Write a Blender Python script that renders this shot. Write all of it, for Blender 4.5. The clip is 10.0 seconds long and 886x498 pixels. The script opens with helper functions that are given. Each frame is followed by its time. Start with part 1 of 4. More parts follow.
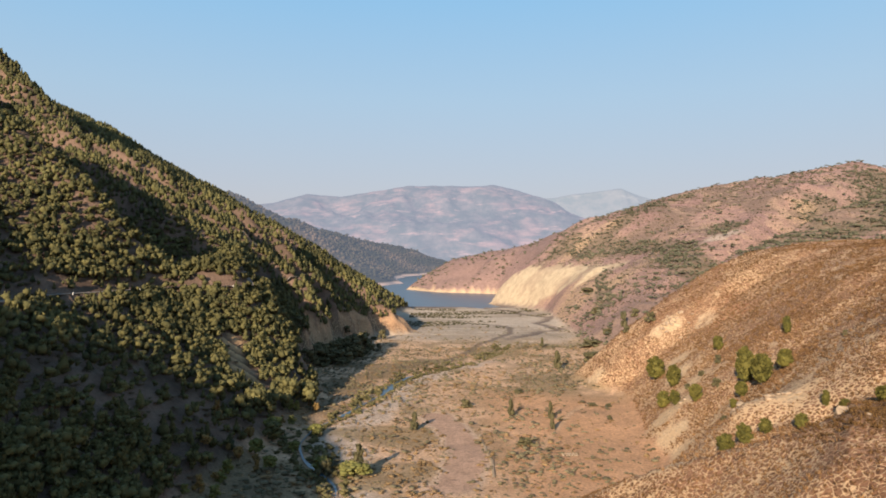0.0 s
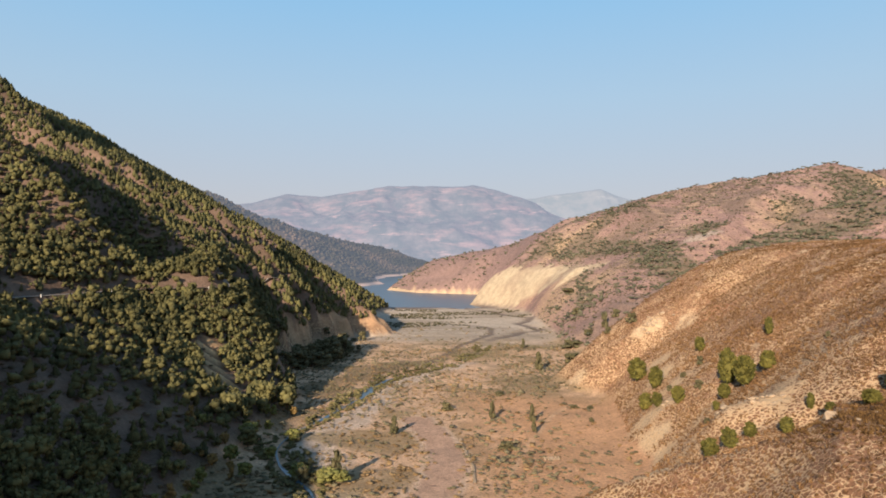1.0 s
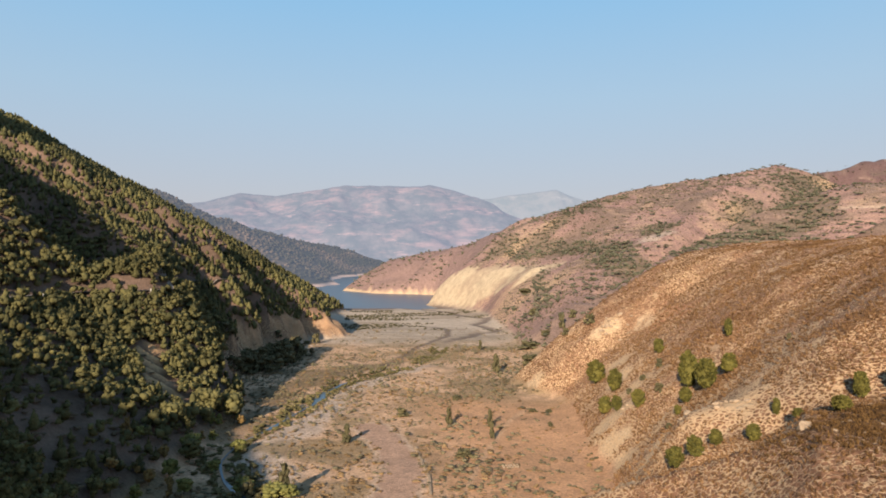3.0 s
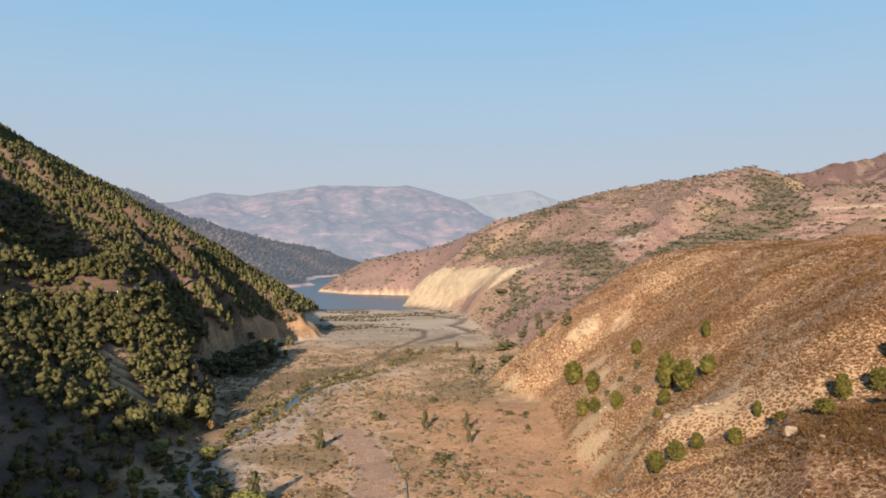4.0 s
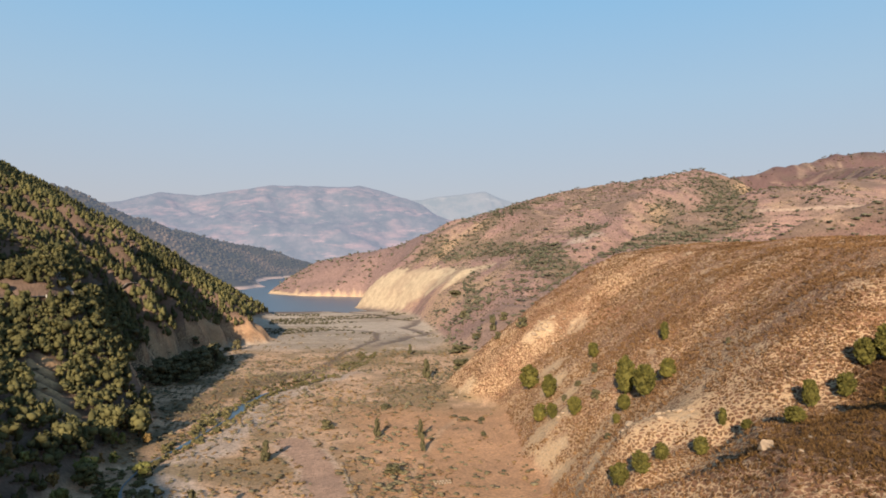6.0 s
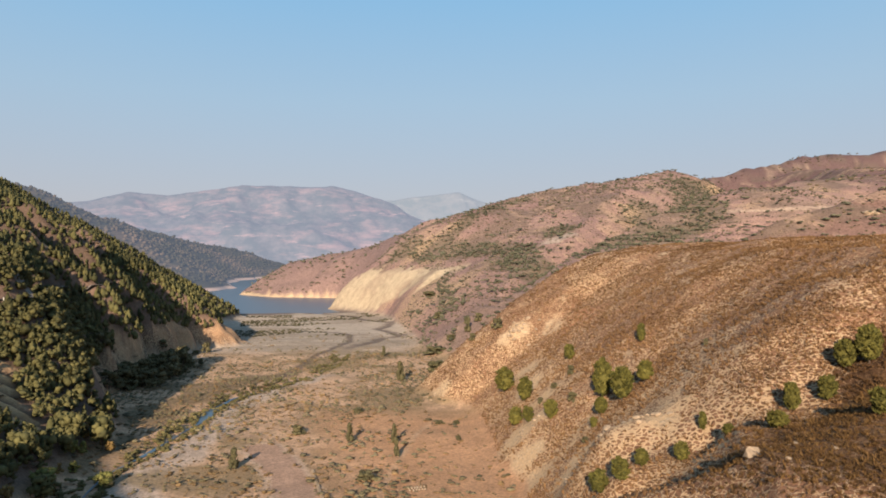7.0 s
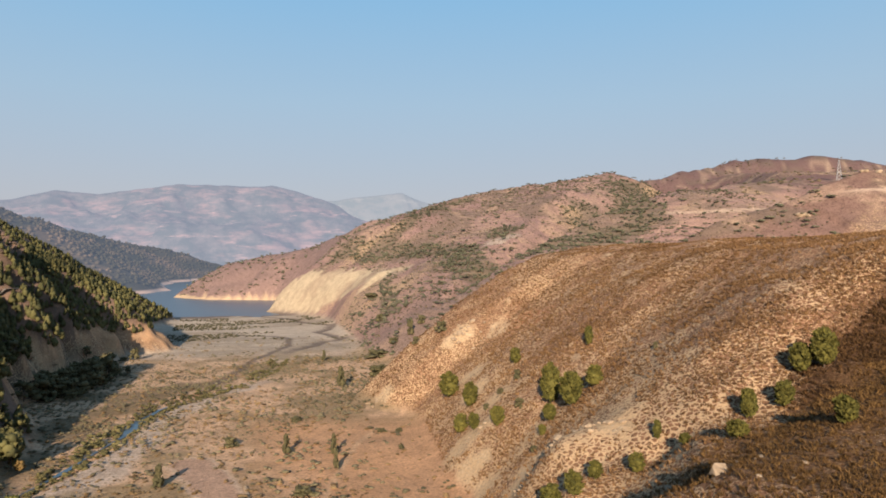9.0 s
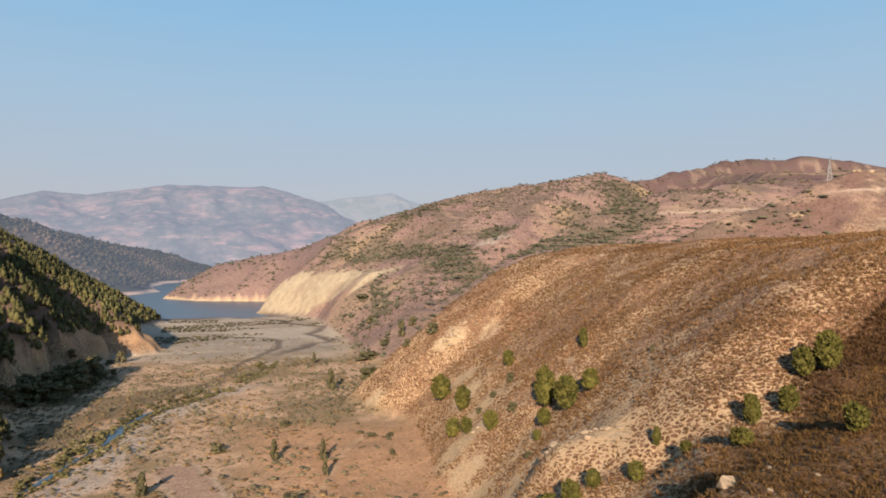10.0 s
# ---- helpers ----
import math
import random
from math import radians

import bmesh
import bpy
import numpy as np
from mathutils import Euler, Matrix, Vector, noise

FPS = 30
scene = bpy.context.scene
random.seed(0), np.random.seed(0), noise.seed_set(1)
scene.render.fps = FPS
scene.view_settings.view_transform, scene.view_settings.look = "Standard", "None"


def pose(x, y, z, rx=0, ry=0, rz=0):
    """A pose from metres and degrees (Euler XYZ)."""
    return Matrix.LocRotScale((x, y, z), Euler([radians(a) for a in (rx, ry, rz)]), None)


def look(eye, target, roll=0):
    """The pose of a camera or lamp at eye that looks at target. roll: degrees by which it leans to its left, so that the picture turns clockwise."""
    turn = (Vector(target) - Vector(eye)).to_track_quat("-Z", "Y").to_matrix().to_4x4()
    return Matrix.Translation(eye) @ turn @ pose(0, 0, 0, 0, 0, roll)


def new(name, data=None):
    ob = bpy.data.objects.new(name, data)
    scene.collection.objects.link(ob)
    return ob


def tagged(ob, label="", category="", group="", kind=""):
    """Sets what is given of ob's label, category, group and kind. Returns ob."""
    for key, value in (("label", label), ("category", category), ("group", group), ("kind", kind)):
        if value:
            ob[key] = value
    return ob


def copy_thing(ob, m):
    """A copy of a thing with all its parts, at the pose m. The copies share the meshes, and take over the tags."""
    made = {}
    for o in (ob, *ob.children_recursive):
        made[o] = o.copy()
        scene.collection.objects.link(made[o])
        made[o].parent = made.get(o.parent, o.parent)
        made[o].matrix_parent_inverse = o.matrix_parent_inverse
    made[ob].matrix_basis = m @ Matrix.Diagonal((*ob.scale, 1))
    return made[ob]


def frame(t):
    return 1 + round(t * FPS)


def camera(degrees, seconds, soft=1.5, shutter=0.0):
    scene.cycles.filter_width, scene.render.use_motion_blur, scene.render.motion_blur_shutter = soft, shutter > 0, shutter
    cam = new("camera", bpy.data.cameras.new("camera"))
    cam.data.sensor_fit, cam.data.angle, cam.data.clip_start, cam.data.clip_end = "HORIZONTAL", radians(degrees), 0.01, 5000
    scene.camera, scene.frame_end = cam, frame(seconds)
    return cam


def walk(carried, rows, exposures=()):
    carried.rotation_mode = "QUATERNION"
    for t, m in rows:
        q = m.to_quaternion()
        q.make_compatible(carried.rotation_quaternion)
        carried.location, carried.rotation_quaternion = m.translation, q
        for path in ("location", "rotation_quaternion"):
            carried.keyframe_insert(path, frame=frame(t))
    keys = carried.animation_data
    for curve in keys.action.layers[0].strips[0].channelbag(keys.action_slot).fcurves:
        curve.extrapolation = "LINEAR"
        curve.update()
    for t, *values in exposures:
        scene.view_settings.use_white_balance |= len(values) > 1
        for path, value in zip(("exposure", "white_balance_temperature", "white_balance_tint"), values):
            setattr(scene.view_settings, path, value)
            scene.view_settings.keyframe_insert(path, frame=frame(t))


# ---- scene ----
cam = camera(66.0, 10.0, soft=1.75)
EYE = 70.0
# seconds, metres right, ahead and up of the first eye, then yaw, pitch and roll in degrees
ROWS = [
    (0, 0.00, 0.00, 0.00, -0.00, 0.50, -0.14),
    (0.5, 0.12, 2.27, 0.11, -0.63, 0.52, -0.14),
    (1, 0.29, 4.54, 0.23, -1.60, 0.53, -0.11),
    (1.5, 0.48, 6.95, 0.29, -2.51, 0.54, -0.09),
    (2, 0.73, 9.45, 0.40, -3.38, 0.54, -0.08),
    (2.5, 0.97, 11.95, 0.49, -4.28, 0.53, -0.08),
    (4, 1.78, 19.37, 0.58, -7.22, 0.57, -0.07),
    (4.5, 2.10, 21.85, 0.68, -8.21, 0.57, -0.04),
    (5, 2.44, 24.34, 0.74, -9.19, 0.59, -0.02),
    (5.5, 2.80, 26.84, 0.78, -10.16, 0.62, -0.03),
    (7, 4.22, 34.39, 0.87, -13.32, 0.70, 0.04),
    (7.5, 4.76, 36.91, 0.93, -14.55, 0.71, 0.07),
    (8, 5.36, 39.43, 0.95, -15.76, 0.73, 0.07),
    (8.5, 5.99, 41.92, 0.97, -16.95, 0.76, 0.11),
    (9, 6.67, 44.38, 1.04, -18.14, 0.77, 0.11),
    (9.5, 7.40, 46.84, 1.14, -18.89, 0.78, 0.15),
    (10, 8.16, 49.31, 1.21, -18.87, 0.81, 0.19),
]
walk(cam, [(t, pose(x, y, EYE + z, 90 + pitch, roll, yaw)) for t, x, y, z, yaw, pitch, roll in ROWS],
     exposures=((0.0, 0.90), (4.0, 0.84), (10.0, 0.75)))

# ---- light ----
SUN_HEADING, SUN_HEIGHT = 22.0, 20.0      # degrees: the way the shadows fall, clockwise from +y; the sun's height
sun = new("sun", bpy.data.lights.new("sun", "SUN"))
sun.data.energy, sun.data.angle, sun.data.color = 4.75, radians(0.6), (1.0, 0.80, 0.61)
_h, _e = radians(SUN_HEADING), radians(SUN_HEIGHT)
sun.matrix_world = look((0, 0, 400), (0 + math.sin(_h) * math.cos(_e), math.cos(_h) * math.cos(_e), 400 - math.sin(_e)))
world = bpy.data.worlds.new("world")
scene.world = world
world.use_nodes = True
_sky = world.node_tree.nodes.new("ShaderNodeTexSky")
_sky.sky_type, _sky.sun_disc = "NISHITA", False
_sky.sun_elevation, _sky.sun_rotation = _e, radians(180 + SUN_HEADING)
_sky.air_density, _sky.dust_density, _sky.ozone_density = 1.0, 1.6, 1.2
_bg = world.node_tree.nodes["Background"]
_wn, _wl = world.node_tree.nodes, world.node_tree.links
_way, _xyz, _low, _mix = _wn.new("ShaderNodeTexCoord"), _wn.new("ShaderNodeSeparateXYZ"), _wn.new("ShaderNodeMapRange"), _wn.new("ShaderNodeMix")
_wl.new(_way.outputs["Generated"], _xyz.inputs[0])
_wl.new(_xyz.outputs["Z"], _low.inputs["Value"])
_low.interpolation_type = "SMOOTHSTEP"
_low.inputs["From Min"].default_value, _low.inputs["From Max"].default_value = 0.28, 0.75
_low.inputs["To Min"].default_value, _low.inputs["To Max"].default_value = 0.9, 0.6
_haze = _wn.new("ShaderNodeValToRGB")                        # dusty air: grey over the horizon, pale blue higher up
_haze.color_ramp.elements.new(0.22)
_haze.color_ramp.elements.new(0.8)
for _k, (_at, _col) in enumerate(((0.07, (0.76, 0.78, 0.88)), (0.22, (0.60, 0.84, 1.08)), (0.36, (0.41, 0.80, 1.20)), (0.8, (0.20, 0.42, 0.70)))):
    _haze.color_ramp.elements[_k].position, _haze.color_ramp.elements[_k].color = _at, (*_col, 1)
_up = _wn.new("ShaderNodeVectorMath")
_up.operation = "SCALE"
_up.inputs["Scale"].default_value = 5.0
_wl.new(_xyz.outputs["Z"], _haze.inputs[0])
_wl.new(_haze.outputs[0], _up.inputs[0])
_mix.data_type = "RGBA"
_wl.new(_low.outputs[0], _mix.inputs["Factor"])
_wl.new(_sky.outputs[0], _mix.inputs["A"])
_wl.new(_up.outputs[0], _mix.inputs["B"])
_wl.new(_mix.outputs["Result"], _bg.inputs[0])
_bg.inputs[1].default_value = 0.076


# ---- small tools ----
def fbm(x, y, size, octaves=4, seed=0, gain=0.5):
    """Smooth noise between about -1 and 1, whose largest lumps are size metres."""
    x, y = np.asarray(x, float), np.asarray(y, float)
    total, amp = np.zeros(np.broadcast(x, y).shape), 1.0
    for k in range(octaves):
        u, v = x / size + 37.3 * seed + 11.7 * k, y / size - 19.1 * seed + 5.3 * k
        iu, iv = np.floor(u).astype(np.int64), np.floor(v).astype(np.int64)
        fu, fv = u - iu, v - iv
        su, sv = fu * fu * (3 - 2 * fu), fv * fv * (3 - 2 * fv)

        def corner(a, b):
            n = (a * 374761393 + b * 668265263 + (seed * 31 + k) * 974634777) & 0x7FFFFFFF
            n = ((n ^ (n >> 13)) * 1274126177) & 0x7FFFFFFF
            return ((n ^ (n >> 16)) & 0xFFFF) / 32767.5 - 1
        total += amp * ((corner(iu, iv) * (1 - su) + corner(iu + 1, iv) * su) * (1 - sv)
                        + (corner(iu, iv + 1) * (1 - su) + corner(iu + 1, iv + 1) * su) * sv)
        amp, size = amp * gain, size / 2.03
    return total


def step(a, b, v):
    w = np.clip((v - a) / (b - a), 0, 1)
    return w * w * (3 - 2 * w)


def line(v, *pairs):
    """A curve through (v, value) pairs."""
    return np.interp(v, [p[0] for p in pairs], [p[1] for p in pairs])


def smax(a, b, k):
    h = np.clip(0.5 + 0.5 * (a - b) / k, 0, 1)
    return b + (a - b) * h + k * h * (1 - h)


def away(x, y, pts):
    """Distance in plan from a line of points, and the share of the way along it."""
    best, at = np.full(np.shape(x), 1e9), np.zeros(np.shape(x))
    n = len(pts) - 1
    for i in range(n):
        (ax, ay), (bx, by) = pts[i][:2], pts[i + 1][:2]
        t = np.clip(((x - ax) * (bx - ax) + (y - ay) * (by - ay)) / ((bx - ax) ** 2 + (by - ay) ** 2), 0, 1)
        d = np.hypot(x - ax - t * (bx - ax), y - ay - t * (by - ay))
        at = np.where(d < best, (i + t) / n, at)
        best = np.minimum(best, d)
    return best, at


# ---- the lie of the land ----
LAKE = -9.5
STREAM = [(-26, 150), (-32, 208), (-48, 236), (-54, 256), (-52, 282), (-42, 309), (-31, 350), (-28, 376), (-20, 404), (4, 436), (22, 470),
          (41, 515), (61, 608), (84, 640), (96, 672), (118, 690), (112, 730), (104, 762), (118, 790), (132, 836), (108, 880), (98, 950), (60, 1010), (40, 1080)]
CREEK = [(6, 470), (30, 560), (62, 640), (70, 700), (60, 730), (20, 760)]
TRACK = [(3, 206), (10, 240), (6, 270), (-2, 300)]
PATH = [(22, 200), (33, 240), (40, 262), (58, 308), (70, 330)]
ROAD_Z = 53.0


def floor_at(x, y):
    z = line(y, (-400, 12), (0, 4), (200, 0), (450, -2), (700, -5), (1000, -8.6), (1100, -10.5), (1300, -16), (4900, -16))
    z = z + 0.8 * fbm(x, y, 60, 4, 3) * step(1090, 900, y)
    d, _ = away(x, y, STREAM)
    return z - 1.3 * step(9, 2, d) * step(1100, 900, y)


def left_foot(y):
    return line(y, (-400, -120), (0, -80), (150, -66), (250, -62), (335, -56), (352, -60), (375, -71), (420, -81), (470, -85), (505, -86), (513, -76), (522, -78), (532, -88), (546, -90), (555, -66), (566, -62), (580, -80), (598, -86), (606, -68), (613, -58), (621, -66),
                (630, -50), (642, -27), (656, -22), (672, -30), (690, -46), (740, -58), (900, -60), (980, -42), (1063, -62), (1200, -120), (1600, -500))


SPURS = ([(-600, 640), (-420, 530), (-340, 472), (-262, 405), (-220, 382), (-177, 363), (-140, 349)], 15, 50, -110, -140), ([(-600, 710), (-393, 632), (-322, 610), (-276, 603), (-237, 592), (-206, 580), (-150, 560)], 14, 56, -100, -150)


def left_hill(x, y, z0):
    u = left_foot(y) - x + 1.5 * fbm(y, 0 * x, 30, 3, 17) * step(440, 500, y) * step(720, 660, y) + 7 * (np.abs(fbm(x, y, 26, 3, 18)) - 0.35) * step(380, 420, y) * step(700, 670, y) - 2
    flute = np.abs(((y + 0.5 * x + 5 * fbm(x, y, 30, 2, 16)) / 8.5) % 2 - 1) - 0.5
    u = u + 6.5 * flute * step(385, 420, y) * step(700, 670, y) * (0.6 + 0.5 * fbm(y, 0 * x, 50, 2, 20))
    cliff = step(335, 385, y) * step(700, 672, y)
    steep = line(u, (-50, -40), (0, 0), (9, 18), (18, 31), (40, 56), (60, 73), (100, 96), (130, 110), (220, 158), (320, 212), (420, 268), (700, 350), (1200, 400))
    plain = line(u, (-50, -30), (0, 0), (12, 9), (30, 20), (80, 52), (130, 84), (220, 145), (320, 210), (420, 268), (700, 350), (1200, 400))
    low = line(u, (-50, -40), (0, 0), (10, 9), (24, 21), (42, 36), (72, 60), (130, 106), (220, 155), (320, 212), (420, 268), (700, 350), (1200, 400))
    steep = steep + (low - steep) * step(595, 632, y)
    h = plain + (steep - plain) * cliff
    # spurs that run down the slope, each with a sunny flank, a sharp edge and a shaded gully behind it
    for pts, rise, dip, end, full in SPURS:
        across = 0.9 * (y - line(x, *pts)) + 5 * fbm(x, y, 70, 3, 12)
        on = step(end, full, x) * step(45, 85, h) * step(640, 450, u)
        h = h + on * (rise * np.maximum(0, 1 - np.abs(across) / np.where(across < 0, 75, 34)) - dip * np.maximum(0, 1 - np.abs(across - 46) / 52))
    ax = (x + 180) * 0.90 - (y - 290) * 0.44
    ac = (x + 180) * 0.44 + (y - 290) * 0.90 + 9 * fbm(ax, 0.3 * y, 90, 2, 12)
    h = h - 14 * np.maximum(0, 1 - np.abs(ac) / 48) * step(20, 90, h) * step(520, 330, u)
    h = h + 13 * np.exp(-((x + 108) ** 2 + (y - 372) ** 2) / 1300)          # the spur before the bluff
    h = h - 0.5 * np.maximum(0, -430 - x - 0.12 * (y - 700)) * step(560, 640, y)          # the rounded summit
    # the nose: the crest runs down to the lake
    beyond = (x + 83) * -0.593 + (y - 1063) * 0.805
    h = h - 0.76 * np.maximum(0, beyond - 4)
    # the spur behind the eye that keeps the foot of the slope in shade
    d, t = away(x, y, [(-420, 90), (-250, 30), (-150, -10)])
    h = np.maximum(h, line(t, (0, 265), (0.5, 136), (1, 102)) - 0.75 * d)
    return z0 + h + fbm(x, y, 70, 5, 5) * 5 * step(0, 60, h)


def near_hill(x, y, z0):
    foot = line(y, (-400, 60), (0, 24), (100, 15), (150, 40), (170, 54), (190, 62), (231, 75), (257, 75), (282, 81), (330, 90), (350, 90), (368, 80), (400, 75), (420, 77), (450, 120), (700, 320))
    u = (x - foot) * 0.94
    h = line(u, (-60, -50), (0, 0), (20, 21), (50, 46), (75, 63), (100, 74), (130, 79), (200, 82), (300, 80), (500, 66), (1500, 40))
    # the near ridge and the hollow behind it
    cap = line(x, (-60, 0), (0, 12), (30, 31), (45, 35), (68, 41), (85, 42.5), (100, 44.5), (130, 53), (180, 72), (260, 92), (600, 120))
    h = h + (np.minimum(h, cap) - h) * step(176, 140, y)
    d, t = away(x, y, [(66, 150), (104, 150), (150, 156)])
    h = h - 6.5 * np.exp(-(d / 16) ** 2)
    d, t = away(x, y, [(42, 152), (59, 133), (70, 116)])
    h = smax(h, line(t, (0, 20), (0.35, 29), (0.6, 34), (1, 41)) - 0.62 * d, 4)
    for bx, by, up, wide in ((78, 184, 8, 130), (69, 163, 6, 90), (91, 158, -3.5, 60), (121, 147, 3.5, 60), (81, 131, -3.2, 80)):
        h = h + up * np.exp(-((x - bx) ** 2 + (y - by) ** 2) / wide)
    north = line(x, (60, 398), (100, 392), (121, 392), (150, 396), (200, 402), (260, 410), (320, 450), (420, 520), (700, 560))
    h = h - 0.75 * np.maximum(0, y - north - 6)
    return z0 + h + (fbm(x, y, 40, 3, 7) * 0.9 + 0.45 * fbm(x, y, 7, 3, 8)) * step(4, 30, h)


MID_FOOT = [(420, 300), (235, 400), (165, 450), (125, 500), (112, 555), (122, 650), (128, 750), (135, 850), (138, 930), (118, 1000), (95, 1060), (76, 1112),
            (92, 1150), (125, 1230), (130, 1330), (105, 1395), (60, 1420), (0, 1445), (-50, 1475), (-84, 1520), (-92, 1565), (-72, 1620), (0, 1720), (120, 1900), (420, 2600)]


def mid_foot(y):
    return line(y, *[(p[1], p[0]) for p in MID_FOOT])


MID_CREST = [(-90, 1570, 4), (-40, 1590, 40), (20, 1590, 72), (151, 1570, 99), (212, 1450, 124), (268, 1230, 150), (354, 1080, 167), (497, 1090, 203), (700, 1180, 243), (1000, 1400, 285)]
COMBE = [(170, 560), (235, 641), (397, 791), (600, 870), (800, 985), (933, 1250), (1000, 1500)]


def mid_hill(x, y, z0):
    df = away(x, y, MID_FOOT)[0] * (x > mid_foot(y))
    dc, t = away(x, y, MID_CREST)
    top = line(t, *[(i / 9, p[2]) for i, p in enumerate(MID_CREST)])
    h = top * line(df / (df + dc + 0.1), (0, 0), (0.08, 0.2), (0.17, 0.34), (0.25, 0.42), (0.34, 0.5), (0.45, 0.64), (0.6, 0.79), (0.8, 0.91), (1, 1))
    scarp = line(df, (0, 0), (30, 40), (55, 60), (80, 66), (120, 76))
    h = np.where((df < 120), np.maximum(h, scarp * step(810, 850, y) * step(1135, 1105, y)), h)
    h = h - line(x, (150, 0.12), (350, 0.45)) * np.maximum(0, y - line(x, *[(p[0], p[1] + 12) for p in MID_CREST]))
    d, t = away(x, y, COMBE)
    h = np.minimum(h, line(t, (0, 28), (1 / 6, 44), (2 / 6, 84), (3 / 6, 110), (4 / 6, 134), (5 / 6, 160), (1, 200)) + 0.6 * d + 6)
    h = np.where(x < mid_foot(y), -0.5 * away(x, y, MID_FOOT)[0], h)
    stair = h / 5.5
    stair = (np.floor(stair) + step(0.55, 1.0, stair - np.floor(stair))) * 5.5
    h = h + (stair - h) * 0.75 * np.maximum(step(-0.1, 0.25, fbm(x, y, 120, 3, 19)), step(640, 580, y)) * step(8, 20, h) * step(140, 160, x) * step(1150, 1000, y) * step(600, 450, x)
    # the ridge that carries the pylons, and the long hill behind it
    d, t = away(x, y, [(560, 830), (628, 788), (653, 674), (759, 637), (1000, 560), (1500, 500)])
    h = np.maximum(h, line(t, (0, 85), (0.2, 108), (0.4, 138), (0.6, 166), (0.8, 215), (1, 280)) - 0.42 * d)
    d, t = away(x, y, [(300, 482), (367, 472), (448, 477), (504, 460), (700, 430), (1100, 400)])
    h = np.maximum(h, line(t, (0, 62), (0.2, 100), (0.4, 121), (0.6, 140), (0.8, 185), (1, 260)) - 0.45 * d)
    d, t = away(x, y, [(900, 1500), (1099, 1472), (1391, 1584), (1644, 1497), (1735, 1466), (2200, 1300)])
    h = np.maximum(h, line(t, (0, 262), (0.2, 302), (0.4, 360), (0.6, 366), (0.8, 346), (1, 260)) - 0.36 * d)
    return z0 + 1 + h + fbm(x, y, 130, 5, 9) * 6 * step(20, 110, h)


def far_left_hill(x, y):
    pts = [(-1500, 1500), (-640, 2000), (-580, 2300), (-484, 2600), (-293, 2850), (-108, 3000), (60, 3120)]
    d, t = away(x, y, pts)
    top = line(t, (0, 430), (1 / 6, 266), (2 / 6, 218), (3 / 6, 180), (4 / 6, 132), (5 / 6, 90), (1, 40))
    return top - d * 0.50 + fbm(x, y, 160, 5, 15) * 9 - 6


def scree(x, y):
    """Bare cuts in the forest slope: 1 where no tree stands."""
    d1, _ = away(x, y, [(-100, 324), (-80, 298)])
    d2, _ = away(x, y, [(-152, 376), (-146, 366)])
    d3, _ = away(x, y, [(-148, 525), (-143, 519)])
    d4, _ = away(x, y, [(-128, 590), (-118, 582)])
    cut = np.maximum(np.maximum(step(10, 5, d1 + 5 * fbm(x, y, 9, 3, 61)), step(8, 4, d2 + 3 * fbm(x, y, 9, 3, 60))), step(10, 6, d3 + 3 * fbm(x, y, 9, 3, 62)))
    return np.maximum(cut, step(6, 3, d4 + 2 * fbm(x, y, 7, 3, 59)))


def land(x, y):
    """Height of the ground, and the height of each form over the valley floor."""
    z0 = floor_at(x, y)
    a, b, c = left_hill(x, y, z0), near_hill(x, y, z0), mid_hill(x, y, z0)
    z = z0
    for part_z, k in ((a, 3.0), (c, 5.0), (b, 4.0)):
        z = smax(z, part_z, k)
    # the road's bench, cut along the contour of the forest slope
    on = step(150, 200, y) * step(600, 560, y) * step(-60, -80, x) * step(-230, -200, x)
    cut = z - ROAD_Z
    bench = np.where(cut < -2.2, cut, np.where(cut < 3.2, np.clip(cut, -0.0, 0.0) + 0.05 * cut, np.where(cut < 7, (cut - 3.2) * 1.8 + 0.16, cut)))
    z = z + (ROAD_Z + bench - z) * on
    # ribs washed into the bare cuts
    z = z + 2.2 * (np.abs(((y + 2 * fbm(x, y, 14, 2, 67)) / 3.4) % 2 - 1) - 0.5) * scree(x, y) * step(4, 10, a - z0)
    return z, a - z0, b - z0, c - z0


def height(x, y):
    return land(np.asarray(x, float), np.asarray(y, float))[0]


def wood(x, y):
    """Share of the middle hill's ground that is wooded."""
    w = np.zeros(np.shape(x))
    for pts, out, inn in (([(360, 660), (440, 685), (480, 800), (608, 953), (700, 1030)], 62, 30), ([(184, 1079), (245, 937), (266, 811), (247, 669)], 32, 14),
                          ([(255, 1005), (330, 1040), (375, 1050)], 28, 12), ([(150, 640), (170, 720), (188, 830)], 10, 4),
                          ([(330, 815), (350, 835)], 20, 9)):
        w = np.maximum(w, step(out, inn, away(x, y, pts)[0] + 0.6 * out * fbm(x, y, 45, 4, 81)))
    return 0.72 * w


# ---- materials ----
def material(name, rough=0.9):
    m = bpy.data.materials.new(name)
    m.use_nodes = True
    n = m.node_tree.nodes
    n["Principled BSDF"].inputs["Roughness"].default_value = rough
    n["Principled BSDF"].inputs["Specular IOR Level"].default_value = 0.15
    return m, n, m.node_tree.links, n["Principled BSDF"]


def noise_node(n, links, scale, detail=5.0, rough=0.6):
    where = n.new("ShaderNodeTexCoord")
    t = n.new("ShaderNodeTexNoise")
    t.inputs["Scale"].default_value, t.inputs["Detail"].default_value, t.inputs["Roughness"].default_value = scale, detail, rough
    links.new(where.outputs["Object"], t.inputs["Vector"])
    return t.outputs["Fac"]


